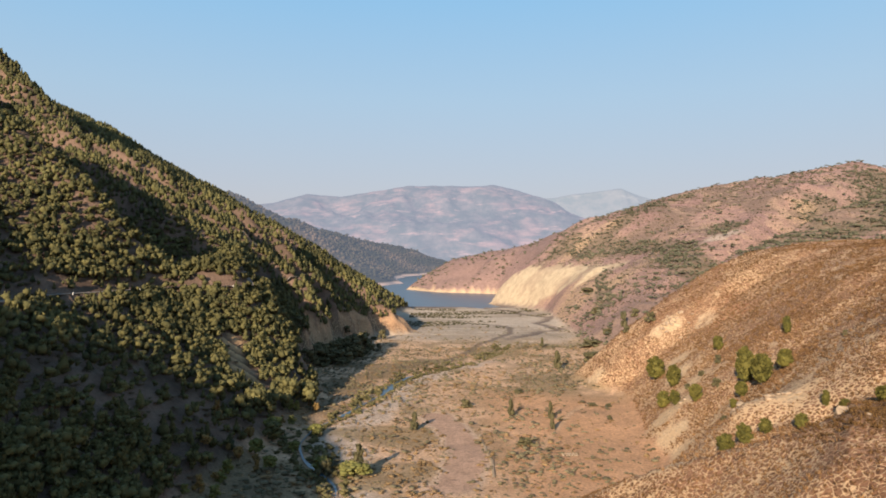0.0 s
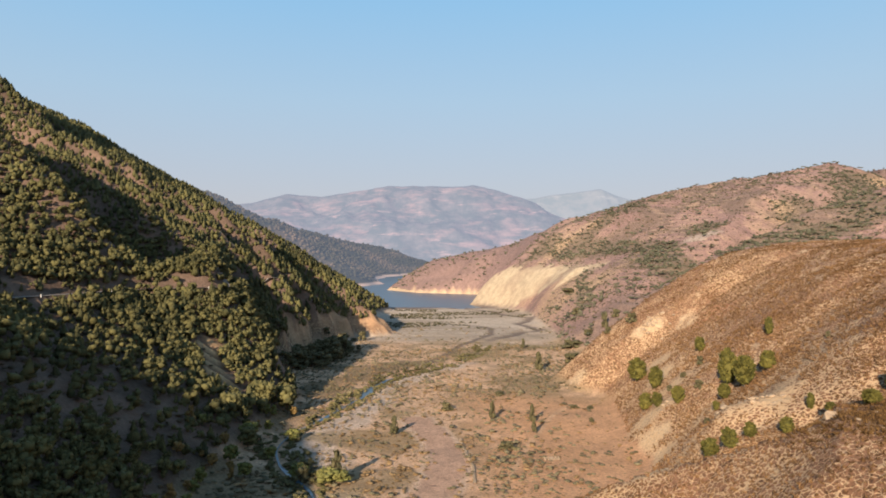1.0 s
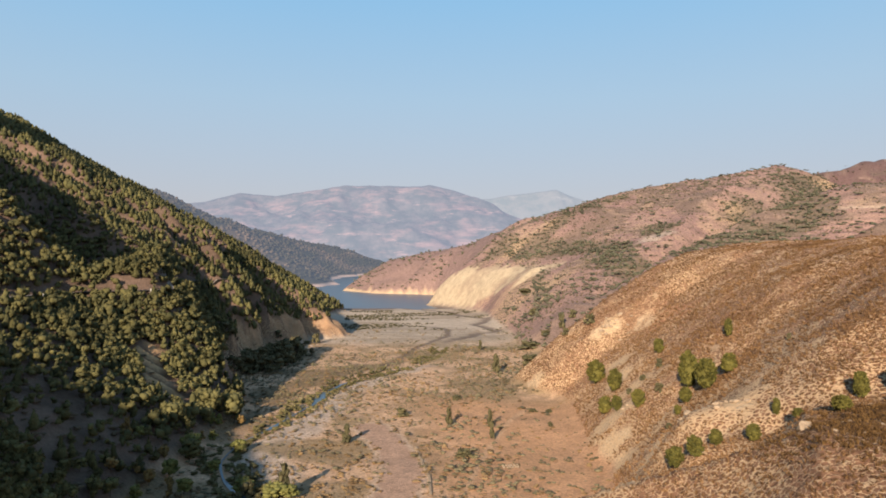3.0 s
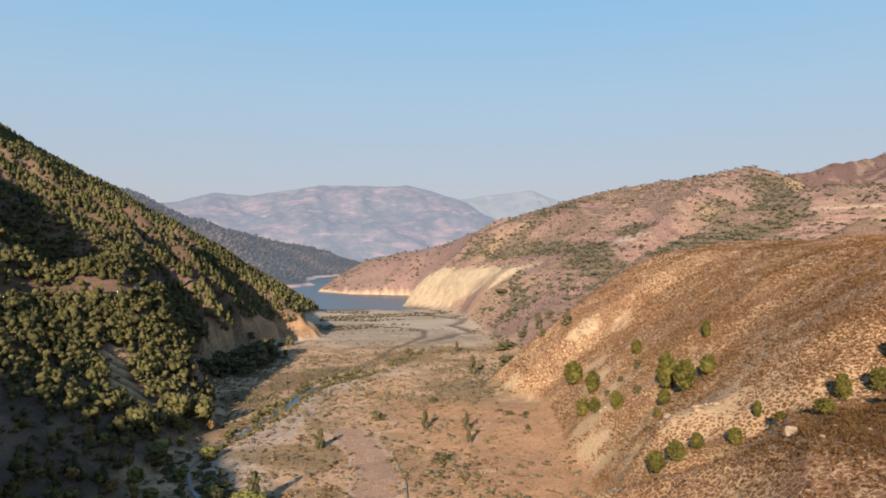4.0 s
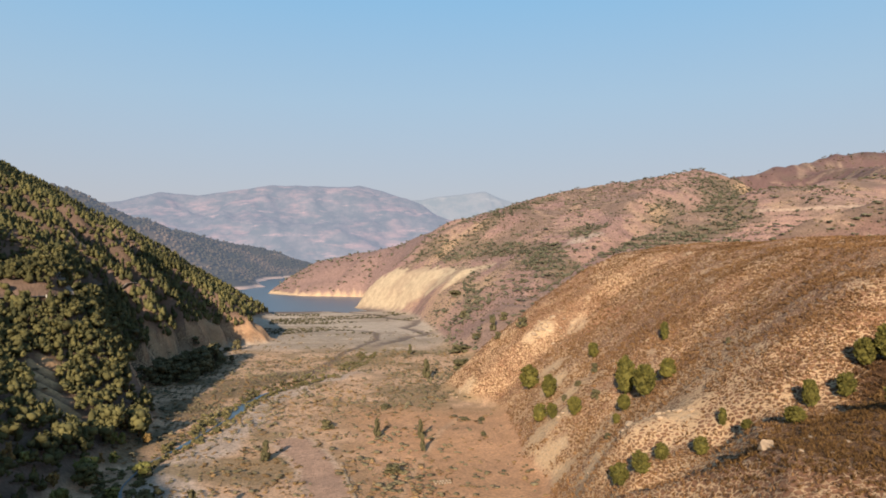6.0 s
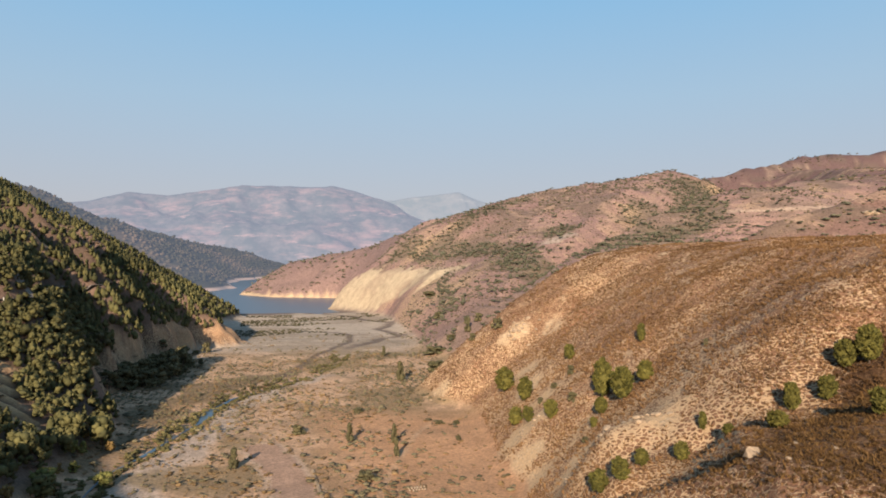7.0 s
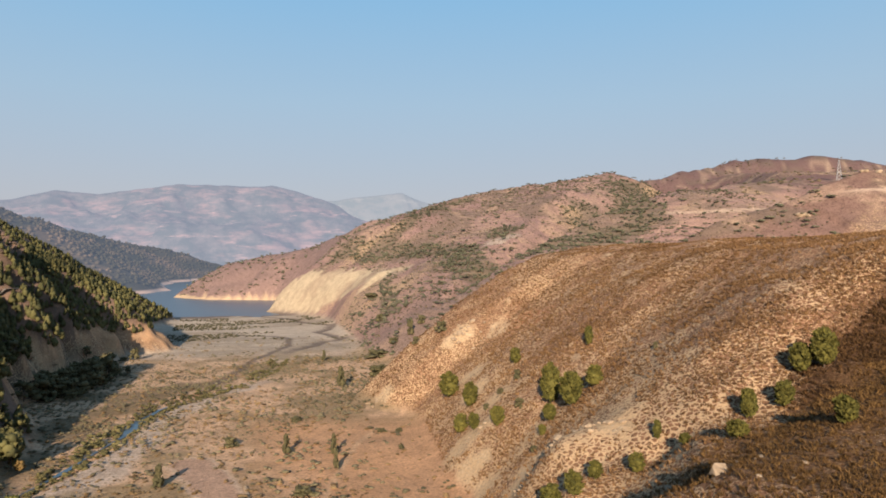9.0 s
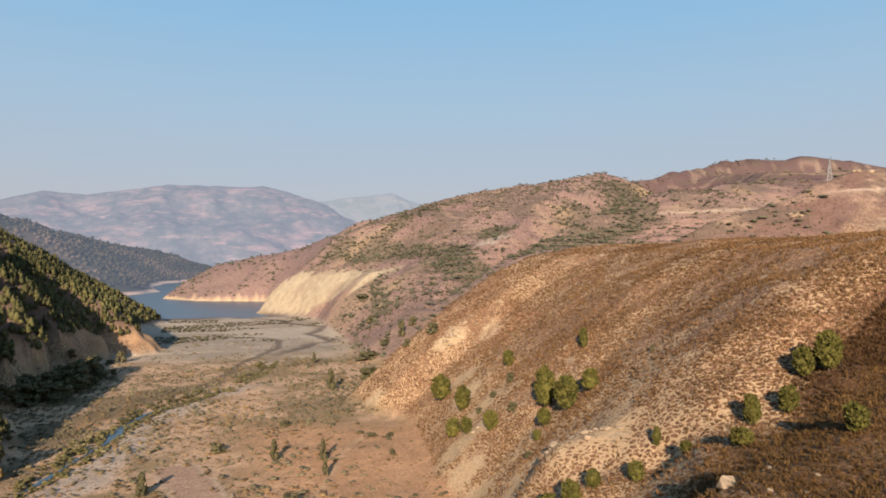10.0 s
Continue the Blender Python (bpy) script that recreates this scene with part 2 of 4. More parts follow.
def spread(n, links, value, low, high):
    r = n.new("ShaderNodeMapRange")
    r.inputs["From Min"].default_value, r.inputs["From Max"].default_value = 0.3, 0.7
    r.inputs["To Min"].default_value, r.inputs["To Max"].default_value = low, high
    links.new(value, r.inputs["Value"])
    return r.outputs["Result"]


def times(n, links, colour, *factors):
    for f in factors:
        v = n.new("ShaderNodeVectorMath")
        v.operation = "SCALE"
        links.new(colour, v.inputs[0])
        links.new(f, v.inputs["Scale"])
        colour = v.outputs[0]
    return colour


def times_value(n, links, a, b):
    m = n.new("ShaderNodeMath")
    m.operation = "MULTIPLY"
    links.new(a, m.inputs[0])
    links.new(b, m.inputs[1])
    return m.outputs[0]


def bump(n, links, shader, value, strength, distance):
    b = n.new("ShaderNodeBump")
    b.inputs["Strength"].default_value, b.inputs["Distance"].default_value = strength, distance
    links.new(value, b.inputs["Height"])
    links.new(b.outputs[0], shader.inputs["Normal"])


def make_ground():
    m, n, links, bsdf = material("ground", 0.95)
    att = n.new("ShaderNodeAttribute")
    att.attribute_name = "soil"
    fine, coarse, clump = noise_node(n, links, 1.1, 6, 0.7), noise_node(n, links, 0.12, 6, 0.65), noise_node(n, links, 0.55, 5, 0.75)
    base = times(n, links, att.outputs["Color"], spread(n, links, fine, 0.70, 1.30), spread(n, links, coarse, 0.82, 1.18))
    # low dry shrubs and straw between patches of bare soil, where the alpha says so
    ramp = n.new("ShaderNodeValToRGB")
    for e, (at, c) in zip((ramp.color_ramp.elements[0], ramp.color_ramp.elements[1], ramp.color_ramp.elements.new(0.5)),
                          ((0.36, (0.36, 0.36, 0.36)), (0.62, (1.65, 1.6, 1.5)), (0.5, (0.92, 0.9, 0.86)))):
        e.position, e.color = at, (*c, 1)
    links.new(clump, ramp.inputs[0])
    speck = n.new("ShaderNodeMix")
    speck.data_type, speck.blend_type = "RGBA", "MULTIPLY"
    links.new(att.outputs["Alpha"], speck.inputs["Factor"])
    links.new(base, speck.inputs["A"])
    links.new(ramp.outputs[0], speck.inputs["B"])
    # a net of pale bare soil between the low shrubs, as wide as the chalk says
    net, where, warp, much = n.new("ShaderNodeTexVoronoi"), n.new("ShaderNodeTexCoord"), n.new("ShaderNodeTexNoise"), n.new("ShaderNodeAttribute")
    much.attribute_name = "chalk"
    warp.inputs["Scale"].default_value, warp.inputs["Detail"].default_value = 0.5, 5
    off = n.new("ShaderNodeVectorMath")
    off.operation = "MULTIPLY_ADD"
    off.inputs[1].default_value = (2.0, 2.0, 2.0)
    links.new(where.outputs["Object"], warp.inputs["Vector"])
    links.new(warp.outputs["Color"], off.inputs[0])
    links.new(where.outputs["Object"], off.inputs[2])
    net.feature, net.inputs["Scale"].default_value = "DISTANCE_TO_EDGE", 1.0
    squat = n.new("ShaderNodeVectorMath")
    squat.operation = "MULTIPLY"
    squat.inputs[1].default_value = (0.68, 0.68, 1.2)
    links.new(off.outputs[0], squat.inputs[0])
    links.new(squat.outputs[0], net.inputs["Vector"])
    width = n.new("ShaderNodeMath")
    width.operation = "MULTIPLY_ADD"
    links.new(much.outputs["Fac"], width.inputs[0])
    patch = times_value(n, links, spread(n, links, noise_node(n, links, 0.07, 6, 0.75), 0.3, 0.85), spread(n, links, noise_node(n, links, 0.35, 7, 0.8), 0.15, 1.45))
    links.new(patch, width.inputs[1])
    width.inputs[2].default_value = -0.015
    gap = n.new("ShaderNodeMath")
    gap.operation = "SUBTRACT"
    links.new(width.outputs[0], gap.inputs[0])
    links.new(net.outputs["Distance"], gap.inputs[1])
    bare = n.new("ShaderNodeMapRange")
    bare.inputs["From Min"].default_value, bare.inputs["From Max"].default_value = -0.02, 0.035
    links.new(gap.outputs[0], bare.inputs["Value"])
    cream = n.new("ShaderNodeRGB")
    cream.outputs[0].default_value = (0.56, 0.39, 0.23, 1)
    cover = n.new("ShaderNodeMix")
    cover.data_type = "RGBA"
    links.new(bare.outputs[0], cover.inputs["Factor"])
    links.new(speck.outputs["Result"], cover.inputs["A"])
    links.new(times(n, links, cream.outputs[0], spread(n, links, fine, 0.78, 1.2)), cover.inputs["B"])
    links.new(cover.outputs["Result"], bsdf.inputs["Base Color"])
    bump(n, links, bsdf, fine, 0.8, 0.7)
    return m


GROUND = make_ground()


def make_water():
    m, n, links, bsdf = material("water", 0.28)
    bsdf.inputs["Base Color"].default_value = (0.055, 0.105, 0.155, 1)
    bsdf.inputs["Specular IOR Level"].default_value = 0.3
    bump(n, links, bsdf, noise_node(n, links, 0.5, 3), 0.25, 0.15)
    return m


WATER = make_water()


# ---- the ground: one sheet ----
def mesh_from(name, verts, faces, mat, colours=None, smooth=True, chalk=None):
    me = bpy.data.meshes.new(name)
    verts, faces = np.asarray(verts, np.float32), np.asarray(faces, np.int32)
    k = faces.shape[1]
    me.vertices.add(len(verts))
    me.vertices.foreach_set("co", verts.ravel())
    me.loops.add(faces.size)
    me.loops.foreach_set("vertex_index", faces.ravel())
    me.polygons.add(len(faces))
    me.polygons.foreach_set("loop_start", np.arange(len(faces), dtype=np.int32) * k)
    me.polygons.foreach_set("use_smooth", np.full(len(faces), smooth))
    me.update(calc_edges=True)
    if colours is not None:
        layer = me.color_attributes.new("soil", "FLOAT_COLOR", "POINT")
        layer.data.foreach_set("color", (colours if colours.shape[1] == 4 else np.column_stack([colours, np.zeros(len(colours))])).astype(np.float32).ravel())
    if chalk is not None:
        me.attributes.new("chalk", "FLOAT", "POINT").data.foreach_set("value", chalk.astype(np.float32))
    me.materials.append(mat)
    return me


def mix(a, b, w):
    return a + (np.asarray(b) - a) * np.clip(w, 0, 1)[:, None]


# bare pale crags of the near hill: x, y, reach, how bare
CRAGS = ((122, 366, 12, 0.8), (80, 374, 8, 0.7), (134, 350, 9, 0.4), (84, 190, 10, 1.0), (90, 180, 8, 0.7), (78, 196, 9, 0.8), (82, 204, 8, 0.6), (96, 186, 6, 0.5), (88, 262, 11, 0.8), (82, 244, 9, 0.85), (104, 300, 11, 0.65), (112, 322, 10, 0.7), (100, 276, 9, 0.6), (78, 228, 8, 0.7), (50, 150, 10, 0.5), (62, 150, 8, 0.4))


def soil(x, y, z, a, b, c):
    """Bare-ground colour: what covers each stretch of the land."""
    n1, n2, n3 = fbm(x, y, 90, 5, 21), fbm(x, y, 22, 5, 22), fbm(x, y, 6, 4, 23)
    plain = np.ones((len(x), 1))
    col = plain * (0.575, 0.38, 0.245)                                          # dry earth of the valley floor
    col = mix(col, (0.47, 0.385, 0.30), step(520, 680, y + 50 * n1))           # grey silt towards the lake
    col = mix(col, (0.36, 0.29, 0.22), step(0.1, 0.6, fbm(x / 3, y, 40, 4, 24)) * step(560, 640, y))
    ds, _ = away(x, y, STREAM)
    side = x - line(y, (200, -34), (256, -54), (350, -31), (404, -20), (470, 22), (520, 43))
    col = mix(col, (0.50, 0.39, 0.305), step(24, 16, side + 7 * n2) * step(1, 5, side) * step(500, 430, y))            # gravel bar
    col = mix(col, (0.40, 0.25, 0.14), step(-30, -22, side + 5 * n2) * step(-10, -15, side) * step(330, 380, y) * step(560, 480, y))   # earth track
    col = mix(col, (0.25, 0.185, 0.10), step(-0.1, 0.5, n1 * 0.5 + n2 * 0.7 + 0.2 * n3) * 0.75 * step(660, 540, y))               # dry scrub
    col = mix(col, (0.205, 0.15, 0.09), step(-0.4, 0.2, n2) * step(-6, -16, side) * step(540, 470, y) * 0.85)          # weeds on the far bank
    col = mix(col, (0.54, 0.31, 0.175), step(4, 36, x + 8 * n2) * step(385, 345, y + 0.3 * x) * 0.85)                # red field
    d, _ = away(x, y, TRACK)
    col = mix(col, (0.55, 0.40, 0.29), step(9.5, 7, d + n3) * step(195, 205, y))
    col = mix(col, (0.45, 0.295, 0.21), step(7, 5.5, d + 1.5 * n3) * step(195, 205, y))
    d, _ = away(x, y, PATH)
    col = mix(col, (0.54, 0.35, 0.215), step(1.4, 0.5, d))
    wet = step(7.5, 3.5, ds + 1.6 * n3) * step(560, 640, y)
    wet = np.maximum(wet, step(985, 1035, y + 25 * n2))
    wet = np.maximum(wet, step(4, 2, away(x, y, CREEK)[0] + n3))
    col = mix(col, (0.15, 0.115, 0.095), wet * 0.85)
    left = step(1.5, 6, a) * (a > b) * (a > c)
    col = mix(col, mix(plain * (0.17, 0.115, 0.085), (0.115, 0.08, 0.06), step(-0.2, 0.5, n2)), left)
    bare = left * scree(x, y)
    # troughs between the washed ribs are coloured dark, as shade would leave them
    rib = np.abs(((y + 2 * fbm(x, y, 14, 2, 67)) / 3.4) % 2 - 1)
    col = mix(col, mix(plain * (0.20, 0.125, 0.08), (0.50, 0.33, 0.175), step(0.25, 0.8, rib + 0.25 * n3)), bare)
    bluff = step(0.5, 2, a) * step(27, 22, a + 5 * n3) * step(375, 410, y) * step(700, 680, y)
    bluff = np.maximum(bluff, step(0.5, 2, a) * step(24, 17, a + 5 * n3) * step(960, 985, y) * step(1075, 1050, y))
    seam = step(0.1, 0.5, fbm(y * 1.0, a * 0.15, 9, 4, 30))
    col = mix(col, mix(mix(plain * (0.43, 0.255, 0.145), (0.28, 0.165, 0.105), step(-0.2, 0.5, n3)), (0.17, 0.11, 0.075), 0.85 * seam), bluff)
    # dark scrub tone only on the bluff's shaded stretch, deepening its shade by colour
    col = mix(col, (0.12, 0.085, 0.06), bluff * step(570, 530, y + 14 * n2) * step(-0.45, 0.15, n2 + 0.5 * n3))
    near = step(0.5, 5, b) * (b > c)
    hill = mix(plain * (0.285, 0.155, 0.092), (0.245, 0.13, 0.076), step(-0.3, 0.4, n1))
    hill = mix(hill, (0.45, 0.20, 0.10), 0.8 * step(12, 4, np.hypot((x - 140) * 0.8, (y - 330) * 0.6) + 5 * n2))
    veins = fbm(x * 0.9 + 0.5 * y, y * 0.35 - 0.3 * x, 9, 4, 25)
    low = step(46, 24, b + 7 * n1 + 6 * n2)
    pale = step(-0.05, 0.4, veins + 0.45 * n3 + 0.2 * step(30, 8, b) - 0.1)
    hill = mix(hill, (0.31, 0.18, 0.105), 0.8 * pale * low)
    bare_rock = 0 * x
    for cx, cy, wide, much in CRAGS:
        bare_rock = np.maximum(bare_rock, 1.25 * much * step(wide, 0.3 * wide, np.hypot(x - cx, y - cy) + 0.6 * wide * veins + 3 * n3))
    hill = mix(hill, (0.56, 0.43, 0.29), step(0.25, 0.6, bare_rock + 0.35 * n3))
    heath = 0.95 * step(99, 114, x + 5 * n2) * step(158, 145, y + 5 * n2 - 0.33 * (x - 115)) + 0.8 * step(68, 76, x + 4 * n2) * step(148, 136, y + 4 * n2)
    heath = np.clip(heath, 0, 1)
    hill = mix(hill, mix(plain * (0.15, 0.082, 0.036), (0.075, 0.04, 0.02), step(138, 146, y + 3 * n2)), 0.9 * heath)                       # heath of the near ridge and hollow; the hollow's darker soil imitates its shade
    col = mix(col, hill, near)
    mid = step(0.5, 6, c) * (c > b)
    # brown soil of the middle hill, tinted paler and mauve to imitate haze
    slope = mix(plain * (0.36, 0.235, 0.20), (0.285, 0.185, 0.168), step(-0.3, 0.5, n1))
    slope = mix(slope, (0.27, 0.19, 0.16), step(620, 540, y + 20 * n2) * step(330, 260, x))
    slope = mix(slope, (0.165, 0.10, 0.095), 0.85 * step(620, 820, x))
    slope = mix(slope, (0.20, 0.122, 0.10), 0.8 * step(275, 320, x) * step(560, 520, y))
    slope = mix(slope, (0.185, 0.14, 0.11), step(0.1, 0.6, fbm(x, y, 45, 5, 26)) * 0.7)
    rows = np.abs(((c + 0.8 * n1) / 5.5 + 0.22) % 1 - 0.5)
    slope = mix(slope, (0.48, 0.35, 0.25), 0.7 * step(0.10, 0.03, rows) * step(-0.2, 0.3, fbm(x, y, 110, 4, 27)) * step(160, 200, x))
    slope = mix(slope, (0.40, 0.28, 0.21), step(0.4, 0.85, n2 + 0.4 * n3) * 0.6)
    slope = mix(slope, (0.25, 0.172, 0.158), 0.85 * step(1200, 1300, y) * step(420, 340, x))
    slope = mix(slope, (0.42, 0.34, 0.29), step(13, 9, np.hypot((x - 322) * 0.5, (y - 786) * 0.8) + 3 * n3))
    slope = mix(slope, (0.50, 0.38, 0.30), step(1.9, 0.8, np.abs(c - 125)) * step(460, 480, x) * step(580, 560, x) * step(720, 690, y))
    slope = mix(slope, (0.17, 0.14, 0.10), wood(x, y))
    col = mix(col, slope, mid)
    edge = line(y, (800, 70), (880, 66), (1000, 64), (1090, 60), (1150, 20)) + 5 * n2 + 4 * n3
    foot_ = line(y, (780, 60), (850, 50), (910, 30), (955, 10), (1000, -10)) + 9 * n2 + 5 * n3
    scar = mid * step(795, 830, y + 10 * n2) * step(1165, 1145, y - 0.25 * c + 6 * n2) * step(2, -3, c - edge) * step(-3, 3, c - foot_)
    streak = step(-0.1, 0.6, 0.6 * fbm(y * 0.9 + 0.5 * x, c * 0.6, 18, 5, 32) + 0.6 * n3)
    col = mix(col, mix(mix(plain * (0.47, 0.375, 0.255), (0.37, 0.28, 0.195), 0.8 * streak), (0.33, 0.235, 0.165), 0.8 * step(0.25, 0.6, n2 + 0.5 * n3) * step(960, 900, y)), scar)
    shore = step(LAKE + 6.0, LAKE + 4.5, z + 1.6 * n2) * step(1060, 1130, y)
    col = mix(col, (0.50, 0.37, 0.24), shore)
    chalk = 0.14 + 0.13 * low * (0.35 + 0.65 * pale) + 0.10 * step(-0.1, 0.5, fbm(x, y, 30, 3, 28)) 
    chalk = chalk + 0.14 * step(72, 84, x + 4 * n2) * step(128, 116, x + 6 * n2) * step(225, 195, y + 8 * n2) * step(138, 150, y)
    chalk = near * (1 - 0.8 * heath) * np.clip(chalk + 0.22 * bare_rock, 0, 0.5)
    chalk = chalk + mid * (1 - scar) * np.clip(0.02 + 0.22 * fbm(x, y, 70, 4, 29), 0, 0.2) * step(1250, 1150, y) + 0.15 * bluff
    return np.column_stack([col, np.clip(0.9 * near + 0.85 * mid * (1 - scar) * (1 - shore) + 0.35 * (1 - near) * (1 - mid) * (1 - left) * step(700, 560, y), 0, 1)]), np.clip(chalk, 0, 1)


def build_ground():
    az = np.radians(np.concatenate([np.arange(-180, -48, 2.0), np.arange(-44, 58, 0.26), np.arange(62, 180, 2.0)]))
    r = np.concatenate([[0.5], np.geomspace(28, 88, 24), np.arange(90, 420, 2.3), np.arange(420, 770, 2.8), np.geomspace(772, 1700, 130), np.geomspace(1712, 4850, 36)])
    A, R = np.meshgrid(az, r)
    x, y = (R * np.sin(A)).ravel(), (R * np.cos(A)).ravel() + 20
    z, a, b, c = land(x, y)
    na, nr = len(az), len(r)
    i, j = np.meshgrid(np.arange(nr - 1), np.arange(na), indexing="ij")
    k = (j + 1) % na
    faces = np.stack([i * na + j, i * na + k, (i + 1) * na + k, (i + 1) * na + j], -1).reshape(-1, 4)
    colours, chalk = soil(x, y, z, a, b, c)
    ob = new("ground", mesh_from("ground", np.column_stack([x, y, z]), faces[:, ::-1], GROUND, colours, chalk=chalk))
    return tagged(ob, "dry brown valley floor and hillsides of bare earth", "ground", kind="structure")


build_ground()


def ring(name, pts, z):
    bm = bmesh.new()
    bm.faces.new([bm.verts.new((px, py, z)) for px, py in pts])
    bmesh.ops.triangulate(bm, faces=bm.faces[:])
    me = bpy.data.meshes.new(name)
    bm.to_mesh(me)
    bm.free()
    me.materials.append(WATER)
    return new(name, me)


tagged(ring("water", [(-1200, 1000), (400, 1000), (400, 2700), (-1200, 2700)], LAKE), "still blue-grey reservoir water between bare shores", "water", kind="structure")


# ---- the far mountains ----
def make_far(name, colours, field, haze_glow, strength, shore=None):
    """Distant slopes: woods, bare soil and pale fields in long patches; a bluish emission imitates haze."""
    m, n, links, bsdf = material(name, 1.0)

    def cloud(scale, detail, stretch):
        place, t = n.new("ShaderNodeMapping"), n.new("ShaderNodeTexNoise")
        place.inputs["Scale"].default_value = stretch
        t.inputs["Scale"].default_value, t.inputs["Detail"].default_value, t.inputs["Roughness"].default_value = scale, detail, 0.68
        links.new(n.new("ShaderNodeTexCoord").outputs["Object"], place.inputs["Vector"])
        links.new(place.outputs[0], t.inputs["Vector"])
        return t.outputs["Fac"]

    def lay(under, over, value, low, high):
        r, mx = n.new("ShaderNodeMapRange"), n.new("ShaderNodeMix")
        r.inputs["From Min"].default_value, r.inputs["From Max"].default_value = low, high
        links.new(value, r.inputs["Value"])
        mx.data_type = "RGBA"
        links.new(r.outputs[0], mx.inputs["Factor"])
        if under is None:
            mx.inputs["A"].default_value = (*colours[0], 1)
        else:
            links.new(under, mx.inputs["A"])
        mx.inputs["B"].default_value = (*over, 1)
        return mx.outputs["Result"]
    c = lay(None, colours[1], cloud(0.014, 10, (1, 0.8, 1.3)), 0.44, 0.62)
    c = lay(c, field, cloud(0.0045, 9, (0.8, 1.0, 2.6)), 0.50, 0.64)
    c = lay(c, tuple(1.35 * q for q in field), cloud(0.009, 9, (0.6, 1.0, 4.0)), 0.58, 0.68)
    if shore is not None:
        pos, xyz = n.new("ShaderNodeNewGeometry"), n.new("ShaderNodeSeparateXYZ")
        links.new(pos.outputs["Position"], xyz.inputs[0])
        c = lay(c, shore, xyz.outputs["Z"], -1.0, -5.0)
    links.new(c, bsdf.inputs["Base Color"])
    # the air's haze is put in as emission of the slope itself
    bsdf.inputs["Emission Color"].default_value = (*haze_glow, 1)
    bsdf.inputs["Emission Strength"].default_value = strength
    return m


def far_range(name, crest, y_foot, y_crest, mat, label, seed):
    xs = np.linspace(crest[0][0] - 500, crest[-1][0] + 500, 260)
    ts = np.linspace(0, 1.25, 60)
    X, T = np.meshgrid(xs, ts)
    top = line(X, *crest)
    y = y_foot + (y_crest - y_foot) * T
    z = np.where(T <= 1, T ** 0.9 * (top + 20), (top + 20) * (1 - (T - 1) * 1.2)) - 20
    z = z + fbm(X, y, 260, 5, seed) * 55 * step(0, 0.3, T) * step(1.02, 0.85, T) + fbm(X, y, 90, 4, seed + 1) * 4 * step(0, 0.3, T)
    n, w = len(ts), len(xs)
    i, j = np.meshgrid(np.arange(n - 1), np.arange(w - 1), indexing="ij")
    faces = np.stack([i * w + j, i * w + j + 1, (i + 1) * w + j + 1, (i + 1) * w + j], -1).reshape(-1, 4)
    ob = new(name, mesh_from(name, np.column_stack([X.ravel(), y.ravel(), z.ravel()]), faces, mat))
    return tagged(ob, label, "mountain", kind="structure")


# all three far slopes glow bluish in place of haze, the far woods too
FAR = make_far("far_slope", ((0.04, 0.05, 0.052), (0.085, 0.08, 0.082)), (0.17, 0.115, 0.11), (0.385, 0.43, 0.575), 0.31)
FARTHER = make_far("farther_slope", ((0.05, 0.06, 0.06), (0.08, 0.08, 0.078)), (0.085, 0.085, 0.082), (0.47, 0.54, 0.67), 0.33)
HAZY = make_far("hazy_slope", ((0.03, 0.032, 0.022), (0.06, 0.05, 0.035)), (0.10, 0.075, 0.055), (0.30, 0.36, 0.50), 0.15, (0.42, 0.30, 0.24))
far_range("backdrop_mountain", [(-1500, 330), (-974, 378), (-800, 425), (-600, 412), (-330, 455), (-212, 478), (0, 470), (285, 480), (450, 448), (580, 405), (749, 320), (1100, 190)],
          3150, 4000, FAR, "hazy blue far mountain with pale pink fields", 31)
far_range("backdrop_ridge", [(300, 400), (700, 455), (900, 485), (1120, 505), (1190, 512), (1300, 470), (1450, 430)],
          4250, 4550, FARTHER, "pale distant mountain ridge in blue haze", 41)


def far_hill():
    """The wooded hill across the lake, far off."""
    xs, ys = np.arange(-1700, 420, 11.0), np.arange(1300, 3500, 11.0)
    X, Y = np.meshgrid(xs, ys)
    z = far_left_hill(X, Y)
    n, w = len(ys), len(xs)
    i, j = np.meshgrid(np.arange(n - 1), np.arange(w - 1), indexing="ij")
    faces = np.stack([i * w + j, i * w + j + 1, (i + 1) * w + j + 1, (i + 1) * w + j], -1).reshape(-1, 4)
    above = (z.ravel() > -18)[faces].any(1)
    used, faces = np.unique(faces[above], return_inverse=True)
    v = np.column_stack([X.ravel(), Y.ravel(), z.ravel()])[used]
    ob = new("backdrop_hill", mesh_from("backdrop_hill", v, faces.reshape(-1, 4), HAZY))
    return tagged(ob, "hazy dark wooded hill across the reservoir", "hill", kind="structure")


far_hill()


